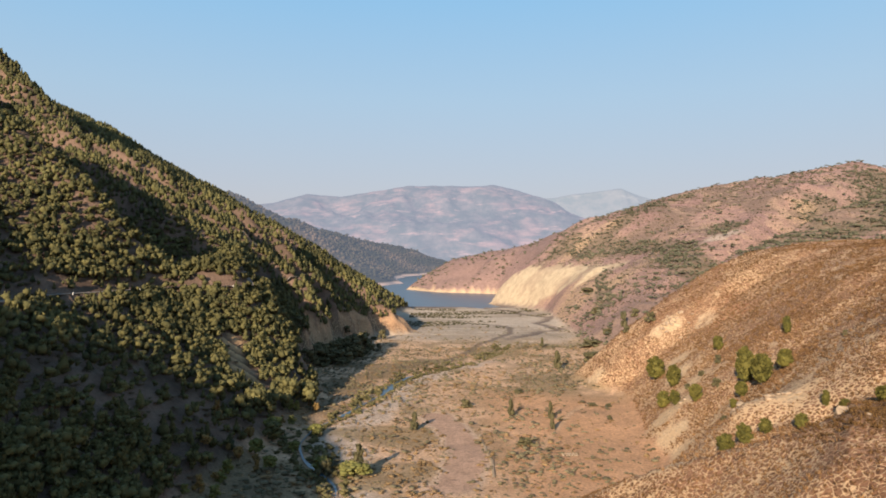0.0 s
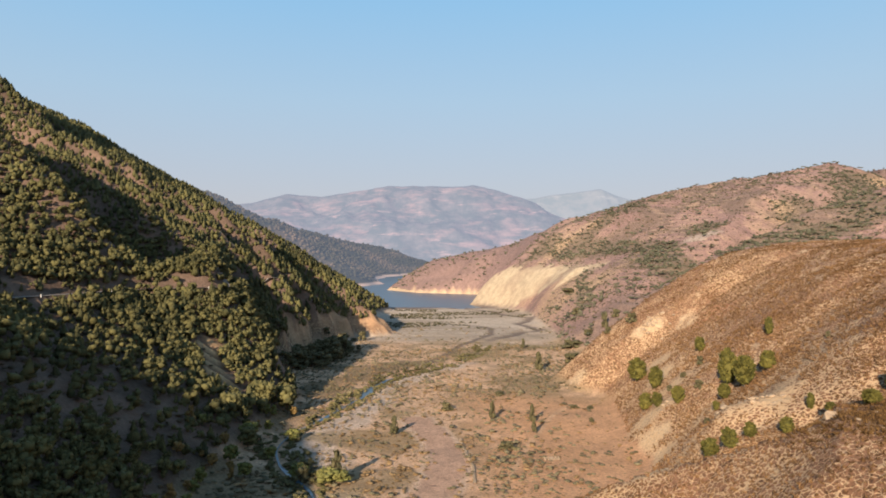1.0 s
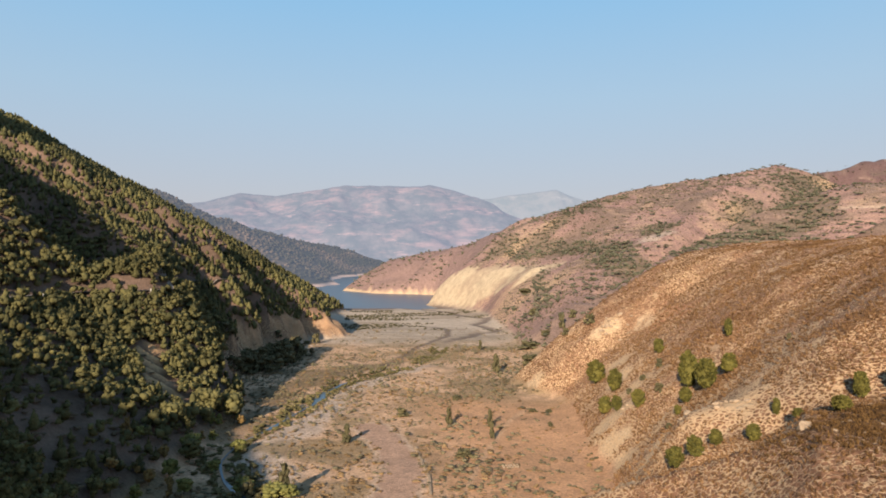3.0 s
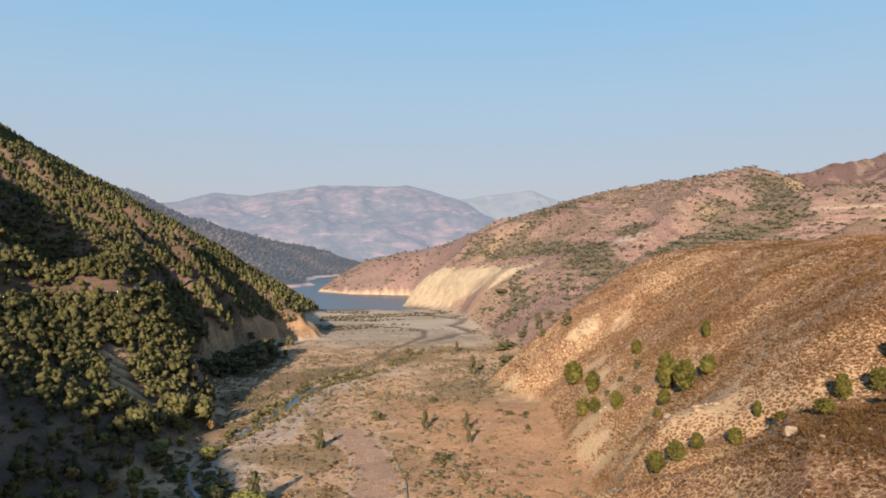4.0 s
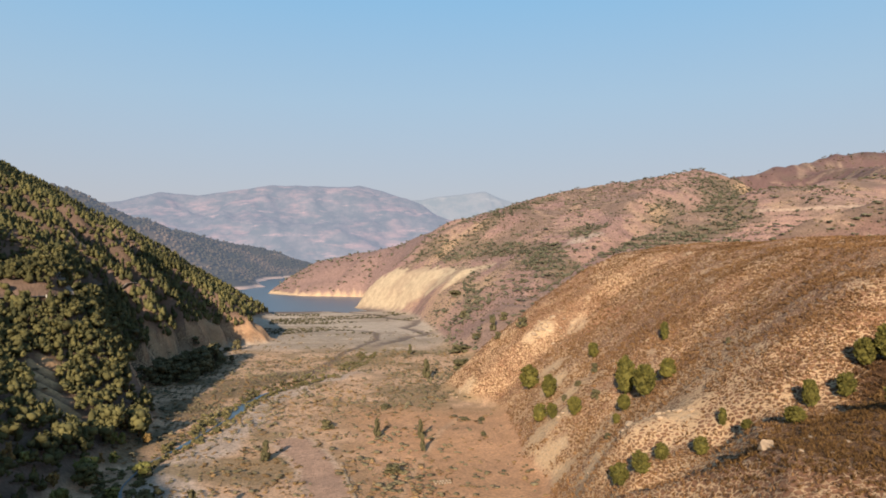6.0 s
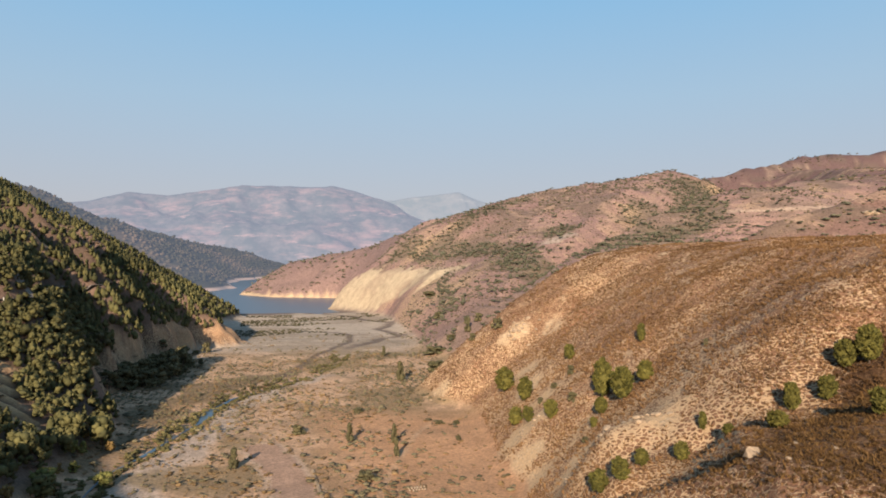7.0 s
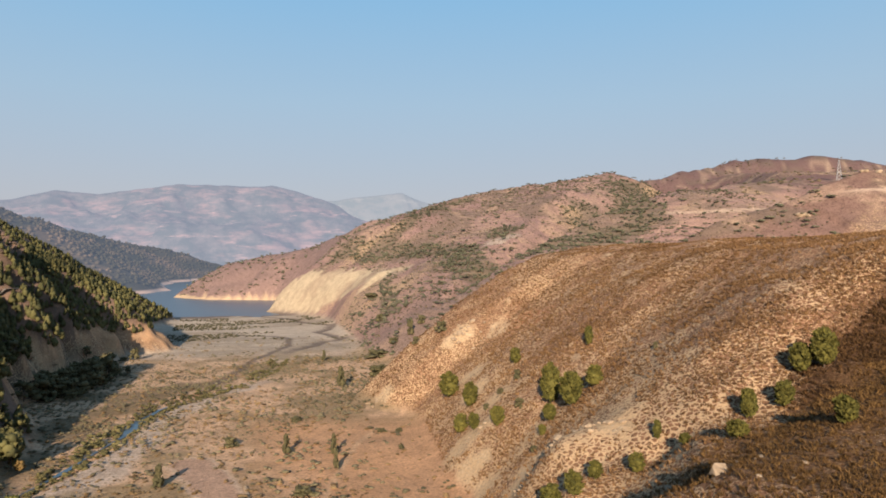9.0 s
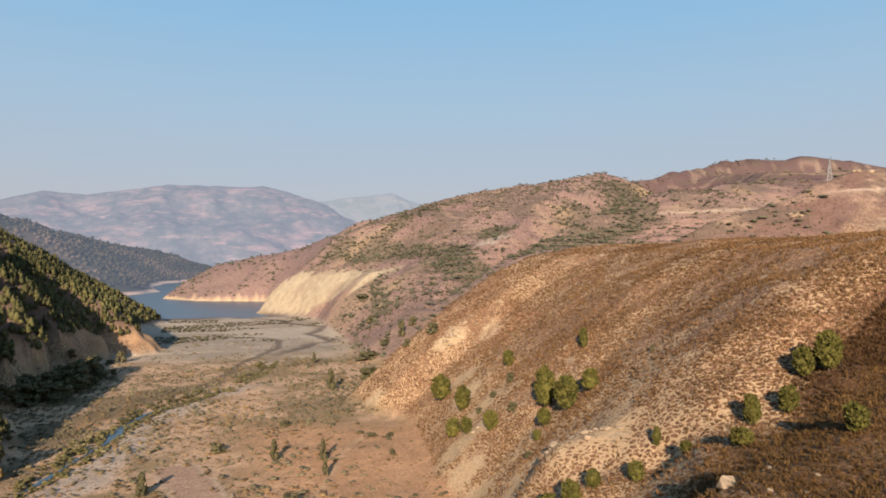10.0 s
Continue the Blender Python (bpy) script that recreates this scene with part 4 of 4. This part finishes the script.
def along(pts, count, off, rng):
    """Places strewn along a line."""
    p = np.asarray(pts, float)
    t = rng.uniform(0, len(p) - 1, count)
    k = np.minimum(t.astype(int), len(p) - 2)
    return p[k] + (p[k + 1] - p[k]) * (t - k)[:, None] + rng.normal(size=(count, 2)) * off


_r = np.random.default_rng(77)
_at = along([(-77, 440), (-74, 460), (-68, 482), (-66, 505), (-67, 530), (-72, 550)], 85, 7, _r)
_tall = _r.uniform(4.5, 13, len(_at))
stand([tree_kind("foot_tree", k, 20, 120, BUSH, 260 + i, "dark bushy tree at the foot of the bluff", "tree", "trees below the bluff") for i, k in enumerate(("round", "bush", "round"))],
      np.column_stack([_at, _tall, _tall * _r.uniform(0.8, 1.1, len(_at))]))
_at = along([(-72, 180), (-66, 215), (-66, 250), (-60, 285), (-62, 330)], 30, 5, _r)
_tall = _r.uniform(3, 6.5, len(_at))
stand([tree_kind("bank_bush", k, 20, 140, m, 270 + i, l, "bush", "bushes on the stream bank")
       for i, (k, m, l) in enumerate((("round", RUST, "rusty brown leafy bush on the stream bank"), ("bush", WILLOW, "yellow-green willow bush on the stream bank"), ("cone", RUST, "slim rusty young tree on the stream bank")))],
      np.column_stack([_at, _tall, _tall * _r.uniform(0.6, 0.9, len(_at))]))


def blades(name, x, y, z, size, n, mat, label, rng):
    """Bundles of broad dry blades, n to a tuft."""
    k, big = len(x) * n, np.repeat(size[:, None], n, 0)
    at = np.repeat(np.column_stack([x, y, z - 0.05]), n, 0) + rng.normal(size=(k, 3)) * big * (0.24, 0.24, 0.02)
    tip = rng.normal(size=(k, 3)) * (0.42, 0.42, 0.12) + (0, 0, 0.55)
    turn = rng.uniform(0, 6.28, k)
    side = np.column_stack([np.cos(turn), np.sin(turn), 0 * turn]) * (0.17 if n < 15 else 0.10)
    v = np.stack([at - side * big, at + side * big, at + tip * big], 1)
    return tagged(new(name, mesh_from(name, v.reshape(-1, 3), np.arange(k * 3).reshape(-1, 3), mat)), label, "grass", kind="stuff")


def scrub():
    rng = np.random.default_rng(21)
    # valley floor
    x, y = grid_points(-100, 175, 190, 720, 2.7, rng)
    z, a, b, c = land(x, y)
    d, _ = away(x, y, STREAM)
    n1 = fbm(x, y, 45, 4, 71)
    field = step(35, 55, x) * step(360, 320, y)
    track = away(x, y, TRACK)[0]
    keep = (a < 1) & (b < 0.5) & (c < 3) & (d > 3) & (track > 5) & (rng.uniform(0, 1, len(x)) < (0.70 + 0.6 * n1) * (1 - 0.66 * field) * (1 - 0.85 * step(500, 620, y)))
    p = np.column_stack([x, y])[keep]
    s = (0.55 + 1.75 * rng.uniform(0, 1, len(p)) ** 1.7) * (1 + 0.25 * fbm(p[:, 0], p[:, 1], 30, 2, 72))
    green = rng.uniform(0, 1, len(p)) < 0.5 + 0.4 * fbm(p[:, 0], p[:, 1], 40, 2, 70)
    scattered("scrub", p[green], s[green] * 0.85, s[green] * 1.9, 2, 8, "bush", SCRUB, "low grey-green scrub scattered on the valley floor", "scrub", seed=22)
    scattered("dry_scrub", p[~green], s[~green] * 0.7, s[~green] * 1.8, 2, 8, "bush", DRY, "low dry yellow-brown scrub on the valley floor", "scrub", seed=23)
    # reeds along the stream
    x, y = grid_points(-75, 140, 190, 700, 2.4, rng)
    d, _ = away(x, y, STREAM)
    keep = (d > 1.6) & (d < 6.5 + 5 * fbm(x, y, 20, 2, 73)) & (rng.uniform(0, 1, len(x)) < 0.8) & (y < 560)
    p = np.column_stack([x, y])[keep]
    s = rng.uniform(1.1, 2.8, len(p))
    scattered("stream_reeds", p, s, s * 1.5, 4, 14, "bush", REED, "olive-brown reeds and willow scrub along the stream", "reeds", seed=24)
    # patches of low growth on the silt by the lake
    x, y = grid_points(-40, 150, 700, 990, 5.0, rng)
    z, a, b, c = land(x, y)
    keep = (a < 1) & (c < 1) & (fbm(x / 2.5, y, 34, 3, 74) > 0.22)
    p = np.column_stack([x, y])[keep]
    s = rng.uniform(0.8, 1.8, len(p))
    scattered("silt_scrub", p, s, s * 3.0, 4, 5, "bush", BUSH, "dark low scrub on the silt by the reservoir", "scrub", seed=25)
    # tussocks of the near hill: bundles of broad dry blades
    x, y = grid_points(8, 250, 84, 410, 0.95, rng)
    z, a, b, c = land(x, y)
    r = np.hypot(x - 5, y - 30)
    crag = np.zeros(len(x))
    for cx, cy, wide, much in CRAGS:
        crag = np.maximum(crag, much * step(wide, 0.4 * wide, np.hypot(x - cx, y - cy)))
    keep = (b > 1.5) & (b > c) & (rng.uniform(0, 1, len(x)) < np.clip(150 / r, 0.35, 1.0) * (0.72 + 0.7 * fbm(x, y, 11, 3, 75) + 0.25 * (y < 140) + 0.4 * ((x > 112) & (y < 176))) - 1.1 * crag)
    x, y, z, r = x[keep], y[keep], z[keep], r[keep]
    n2 = fbm(x, y, 22, 4, 22)
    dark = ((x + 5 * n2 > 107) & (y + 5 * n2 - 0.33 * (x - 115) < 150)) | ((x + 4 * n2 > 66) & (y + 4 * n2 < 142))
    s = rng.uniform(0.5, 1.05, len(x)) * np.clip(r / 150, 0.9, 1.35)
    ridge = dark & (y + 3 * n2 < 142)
    # tufts in the hollow get the heath colour darkened for shade
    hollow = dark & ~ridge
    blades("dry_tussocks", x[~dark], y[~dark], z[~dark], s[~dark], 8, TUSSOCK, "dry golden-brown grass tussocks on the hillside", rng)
    blades("dark_heath", x[hollow], y[hollow], z[hollow], s[hollow] * 1.25, 13, SHADED_RUSTY_HEATH, "rust-brown heath tufts in the hollow, coloured dark in place of shade", rng)
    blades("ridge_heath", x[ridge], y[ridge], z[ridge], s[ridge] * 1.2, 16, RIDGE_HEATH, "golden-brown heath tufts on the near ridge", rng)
    # bushes and small oaks of the middle hill
    x, y = grid_points(90, 800, 420, 1250, 7.0, rng)
    z, a, b, c = land(x, y)
    w = np.maximum(wood(x, y), 0.24 + 0.4 * fbm(x, y, 90, 3, 76) + 0.25 * step(640, 560, y) * step(380, 300, x))
    keep = (c > 3) & (c > b) & (rng.uniform(0, 1, len(x)) < w) & (x < 0.95 * y + 60) & ~((y > 830) & (y < 1130) & (c < 62))
    p = np.column_stack([x, y])[keep]
    s = rng.uniform(1.5, 2.6, len(p)) ** 2
    scattered("hill_bushes", p, s * 0.7, s * 1.45, 2, 5, "bush", HAZED_LEAVES, "dark green bushes and small oaks on the brown hill", "bushes", seed=27)
    x, y = grid_points(100, 620, 430, 1150, 5.6, rng)
    z, a, b, c = land(x, y)
    keep = (c > 2) & (c > b) & (rng.uniform(0, 1, len(x)) < 0.45 + 0.4 * fbm(x, y, 60, 3, 77)) & ~((y > 830) & (y < 1130) & (c < 62)) & (x < 0.9 * y + 40)
    p = np.column_stack([x, y])[keep]
    s = rng.uniform(0.9, 2.4, len(p))
    scattered("hill_scrub", p, s * 0.6, s * 1.2, 1, 4, "bush", DRY_HEATH, "low brown heath scrub on the middle hill", "scrub", seed=33)
    x, y = grid_points(120, 900, 480, 1150, 5.5, rng)
    z, a, b, c = land(x, y)
    keep = (c > 3) & (c > b) & (rng.uniform(0, 1, len(x)) < wood(x, y) * 0.62) & ~((y > 830) & (y < 1130) & (c < 60))
    p = np.column_stack([x, y])[keep]
    s = rng.uniform(3.5, 7.0, len(p))
    scattered("hill_woods", p, s * 0.8, s * 1.1, 3, 6, "bush", HAZED_LEAVES, "dark green oak woods in the hollow of the brown hill", "forest", seed=31)
    x, y = grid_points(620, 1900, 560, 1640, 13, rng)
    z, a, b, c = land(x, y)
    keep = (c > 3) & (c > b) & (rng.uniform(0, 1, len(x)) < 0.2 + 0.5 * fbm(x, y, 120, 3, 79)) & (x < 1.35 * y + 60) & (x > 0.5 * y)
    p = np.column_stack([x, y])[keep]
    s = rng.uniform(2, 5, len(p))
    scattered("ridge_scrub", p, s * 0.5, s * 1.4, 1, 4, "bush", DRY_HEATH, "dark scrub on the high brown ridge", "scrub", seed=35)
    # bushes on the terraces behind the near hill
    x, y = grid_points(105, 330, 425, 660, 5.2, rng)
    z, a, b, c = land(x, y)
    keep = (c > 1.5) & (rng.uniform(0, 1, len(x)) < 0.20 + 0.45 * fbm(x, y, 35, 3, 70))
    p = np.column_stack([x, y])[keep]
    s = rng.uniform(1.5, 2.5, len(p)) ** 2
    scattered("terrace_bushes", p, s * 0.8, s * 1.25, 3, 10, "bush", HAZED_LEAVES, "green bushes along the old terraces", "bushes", seed=36)
    # low growth under the pines
    x, y = grid_points(-330, -50, 120, 720, 5.8, rng)
    z, a, b, c = land(x, y)
    keep = (a > 2) & (a > c) & (x > -0.7 * y) & (rng.uniform(0, 1, len(x)) < 0.55 + 0.4 * (y < 290)) & (np.abs(z - ROAD_Z) > 2.5)
    keep &= ~((y > 540) & (y < 690) & (a > 4) & (a < 40) & (rng.uniform(0, 1, len(x)) < 0.8))
    p = np.column_stack([x, y])[keep]
    s = rng.uniform(1.2, 3.2, len(p))
    scattered("undergrowth", p, s * 0.8, s * 1.5, 2, 6, "bush", UNDER, "low brown-green bushes under the pines", "undergrowth", seed=32)
    x, y = grid_points(-80, 300, 1380, 1640, 9, rng)
    z, a, b, c = land(x, y)
    keep = (c > 8) & (rng.uniform(0, 1, len(x)) < 0.38 + 0.4 * fbm(x, y, 50, 2, 78))
    p = np.column_stack([x, y])[keep]
    s = rng.uniform(3, 7, len(p))
    scattered("shore_bushes", p, s * 0.9, s * 1.5, 3, 8, "bush", HAZED_LEAVES, "dark bushes on the bare hill above the reservoir", "bushes", seed=28)
    # far woods
    x, y = grid_points(-1150, 60, 1700, 3000, 13.5, rng)
    z = far_left_hill(x, y)
    keep = (z > 2) & (rng.uniform(0, 1, len(x)) < 0.55)
    x, y, z = x[keep], y[keep], z[keep]
    v, f = clumps(np.column_stack([x, y, z + 2]), rng.uniform(3.5, 6, len(x)), 0.9, 0.35, rng)
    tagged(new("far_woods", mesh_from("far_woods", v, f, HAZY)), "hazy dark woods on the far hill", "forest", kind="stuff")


scrub()


# ---- rocks ----
ROCK, _n, _l, _b = material("pale_rock", 0.9)
_c = _n.new("ShaderNodeRGB")
_c.outputs[0].default_value = (0.36, 0.275, 0.19, 1)
_f = noise_node(_n, _l, 1.6, 6, 0.7)
_l.new(times(_n, _l, _c.outputs[0], spread(_n, _l, _f, 0.6, 1.3)), _b.inputs["Base Color"])
bump(_n, _l, _b, _f, 0.8, 0.3)


def rock_mesh(seed):
    """A blocky rock with broken faces."""
    rng = np.random.default_rng(500 + seed)
    bm = bmesh.new()
    for _ in range(26):
        p = Vector(rng.normal(size=3)).normalized() * float(rng.uniform(0.36, 0.56))
        bm.verts.new((p.x, p.y, p.z * 0.6))
    bmesh.ops.convex_hull(bm, input=bm.verts[:])
    bmesh.ops.bevel(bm, geom=bm.edges[:], offset=0.03, segments=1, affect="EDGES")
    me = bpy.data.meshes.new("rock")
    bm.to_mesh(me)
    bm.free()
    me.materials.append(ROCK)
    return me


ROCKS = [rock_mesh(k) for k in range(6)]


def lay_rock(x, y, size, label="pale weathered rock on the dry hillside", group="rocks of the hill"):
    ob = new("rock", ROCKS[int(RNG.integers(0, 6))])
    z = float(height(np.array([x]), np.array([y]))[0])
    ob.matrix_basis = Matrix.LocRotScale((x, y, z + size * 0.05), Euler((float(RNG.uniform(-0.3, 0.3)), float(RNG.uniform(-0.3, 0.3)), float(RNG.uniform(0, 6.28)))),
                                         (size, size * float(RNG.uniform(0.6, 1.0)), size * float(RNG.uniform(0.7, 1.1))))
    return tagged(ob, label, "rock", group)


def boulder(x, y, size):
    """A split block of stone: planes broken off a lump, with a crack across."""
    rng = np.random.default_rng(612)
    bm = bmesh.new()
    bmesh.ops.create_icosphere(bm, subdivisions=4, radius=0.62)
    for _ in range(13):
        d = Vector(rng.normal(size=3)).normalized()
        far = float(rng.uniform(0.30, 0.46))
        for v in bm.verts:
            over = v.co.dot(d) - far
            if over > 0:
                v.co -= d * over
    for v in bm.verts:
        crack = math.exp(-((v.co.x * 0.8 + v.co.z * 0.5 - 0.08) / 0.03) ** 2)
        v.co *= 1 + 0.05 * noise.noise(v.co * 6) + 0.03 * noise.noise(v.co * 17) - 0.10 * crack
    me = bpy.data.meshes.new("boulder")
    bm.to_mesh(me)
    bm.free()
    me.materials.append(ROCK)
    ob = new("boulder", me)
    ob.matrix_basis = Matrix.LocRotScale((x, y, float(height(np.array([x]), np.array([y]))[0]) + 0.25 * size), Euler((0.2, 0.15, 0.7)), (size, size * 0.85, size * 0.85))
    return tagged(ob, "large pale split boulder on the near ridge", "rock")


boulder(69.6, 119.5, 2.9)
for cx, cy, reach, count, size in ((84, 190, 6, 16, 2.6), (90, 181, 4, 8, 1.8), (78, 196, 5, 9, 2.0), (122, 366, 7, 22, 3.0), (80, 374, 5, 10, 2.2), (130, 352, 7, 8, 2.2), (60, 150, 12, 12, 1.5), (78, 118, 14, 9, 0.8),
                                   (88, 262, 6, 8, 1.8), (104, 300, 7, 8, 1.8), (110, 200, 22, 12, 0.9), (428, 456, 7, 6, 6.5), (505, 458, 6, 4, 5.0)):
    for _ in range(count):
        lay_rock(cx + float(RNG.normal()) * reach * 0.6, cy + float(RNG.normal()) * reach * 0.6, size * float(RNG.uniform(0.5, 1.3)))


# ---- pylons ----
STEEL, _n, _l, _b = material("grey_steel", 0.5)
_b.inputs["Base Color"].default_value, _b.inputs["Metallic"].default_value = (0.42, 0.42, 0.43, 1), 0.6


def bar(bm, a, b, r):
    a, b = Vector(a), Vector(b)
    m = Matrix.Translation((a + b) / 2) @ (b - a).to_track_quat("Z", "Y").to_matrix().to_4x4() @ Matrix.Diagonal((r, r, (b - a).length, 1))
    bmesh.ops.create_cube(bm, size=1, matrix=m)


def steel(name, parent, bars):
    bm = bmesh.new()
    for a, b, r in bars:
        bar(bm, a, b, r)
    me = bpy.data.meshes.new(name)
    bm.to_mesh(me)
    bm.free()
    me.materials.append(STEEL)
    return part(name, me, parent)


def pylon(x, y, tall):
    root = new("pylon")
    root.location = (x, y, float(height(np.array([x]), np.array([y]))[0]) - 0.3)

    def at(k, t):
        w = tall * (0.10 * (1 - t) + 0.016)
        return ((-w, -w), (w, -w), (w, w), (-w, w))[k % 4] + (tall * t,)
    for k in range(4):
        steel("leg", root, [(at(k, 0), at(k, 1), tall * 0.012)])
        steel("bracing", root, [(at(k, i / 7), at(k + 1, (i + 1) / 7), tall * 0.006) for i in range(7)] + [(at(k + 1, i / 7), at(k, (i + 1) / 7), tall * 0.006) for i in range(7)])
    for t, reach in ((0.70, 0.20), (0.82, 0.17), (0.93, 0.13)):
        steel("cross_arm", root, [((-tall * reach, 0, tall * t), (tall * reach, 0, tall * t), tall * 0.012), ((-tall * reach, 0, tall * t), (0, 0, tall * (t + 0.05)), tall * 0.008),
                                  ((tall * reach, 0, tall * t), (0, 0, tall * (t + 0.05)), tall * 0.008)])
    root.rotation_euler = (0, 0, 0.7)
    return tagged(root, "grey steel lattice power pylon on the brown ridge", "pylon", "pylons of the ridge")


pylon(813, 762, 34)
pylon(716, 916, 19)


# ---- marker posts by the road ----
WHITE, _n, _l, _b = material("white_paint", 0.6)
_b.inputs["Base Color"].default_value = (0.72, 0.69, 0.62, 1)
HIVE, _n, _l, _b = material("weathered_hive", 0.7)
_b.inputs["Base Color"].default_value = (0.40, 0.32, 0.24, 1)
for px_, py_ in road_line()[4:60:6]:
    bm = bmesh.new()
    bmesh.ops.create_cone(bm, cap_ends=True, segments=8, radius1=0.2, radius2=0.16, depth=1.3, matrix=Matrix.Translation((0, 0, 0.55)))
    me = bpy.data.meshes.new("marker_post")
    bm.to_mesh(me)
    bm.free()
    me.materials.append(WHITE)
    post = new("marker_post", me)
    post.location = (px_ + 3.0, py_, float(height(np.array([px_ + 3.0]), np.array([py_]))[0]))
    tagged(post, "short white marker post at the edge of the road", "post", "posts of the road")


# ---- beehives on the red field ----
HIVES = (42.7, 240.8)


def beehive(x, y, turn):
    z = float(height(np.array([x]), np.array([y]))[0])
    root = new("beehive")
    root.matrix_basis = Matrix.LocRotScale((x, y, z), Euler((0, 0, turn)), (1, 1, 1))
    for name, size, at, mat in (("stand", (0.42, 0.5, 0.2), 0.1, BARK), ("body", (0.46, 0.55, 0.42), 0.41, HIVE), ("lid", (0.52, 0.62, 0.08), 0.66, ROCK)):
        bm = bmesh.new()
        bmesh.ops.create_cube(bm, size=1, matrix=Matrix.Translation((0, 0, at)) @ Matrix.Diagonal((*size, 1)))
        bmesh.ops.bevel(bm, geom=bm.edges[:], offset=0.015, segments=1, affect="EDGES")
        me = bpy.data.meshes.new(name)
        bm.to_mesh(me)
        bm.free()
        me.materials.append(mat)
        part(name, me, root)
    return tagged(root, "small weathered box beehive on the red field", "beehive", "beehives of the field")


for k in range(12):
    beehive(HIVES[0] + (k % 6) * 0.95 + float(RNG.uniform(-0.15, 0.15)), HIVES[1] + (k // 6) * 2.2 + float(RNG.uniform(-0.3, 0.3)), float(RNG.uniform(-0.3, 0.3)))


# ---- the low earth wall of the plot ----
def low_wall(pts):
    """An uneven bank of earth and stones along the plot's edge."""
    rng = np.random.default_rng(91)
    p = np.asarray(pts, float)
    t = np.linspace(0, len(p) - 1, 46)
    k = np.minimum(t.astype(int), len(p) - 2)
    c = p[k] + (p[k + 1] - p[k]) * (t - k)[:, None]
    d = np.gradient(c, axis=0)
    d /= np.linalg.norm(d, axis=1)[:, None]
    side = np.column_stack([-d[:, 1], d[:, 0]])
    z = height(c[:, 0], c[:, 1])
    rows = [np.column_stack([c + side * (w * rng.uniform(0.8, 1.2, len(c)))[:, None], z + h * rng.uniform(0.7, 1.2, len(c))]) for w, h in ((-0.7, -0.15), (-0.35, 0.5), (0.35, 0.55), (0.75, -0.15))]
    i, j = np.meshgrid(np.arange(len(c) - 1), np.arange(3), indexing="ij")
    f = np.stack([i * 4 + j, (i + 1) * 4 + j, (i + 1) * 4 + j + 1, i * 4 + j + 1], -1).reshape(-1, 4)
    ob = new("low_wall", mesh_from("low_wall", np.stack(rows, 1).reshape(-1, 3), f[:, ::-1], ROCK, smooth=False))
    return tagged(ob, "low pale earth wall along the edge of a plot", "wall")


low_wall([(14.7, 269.0), (15.8, 246.4), (16.9, 231.9), (16.2, 215.2)])
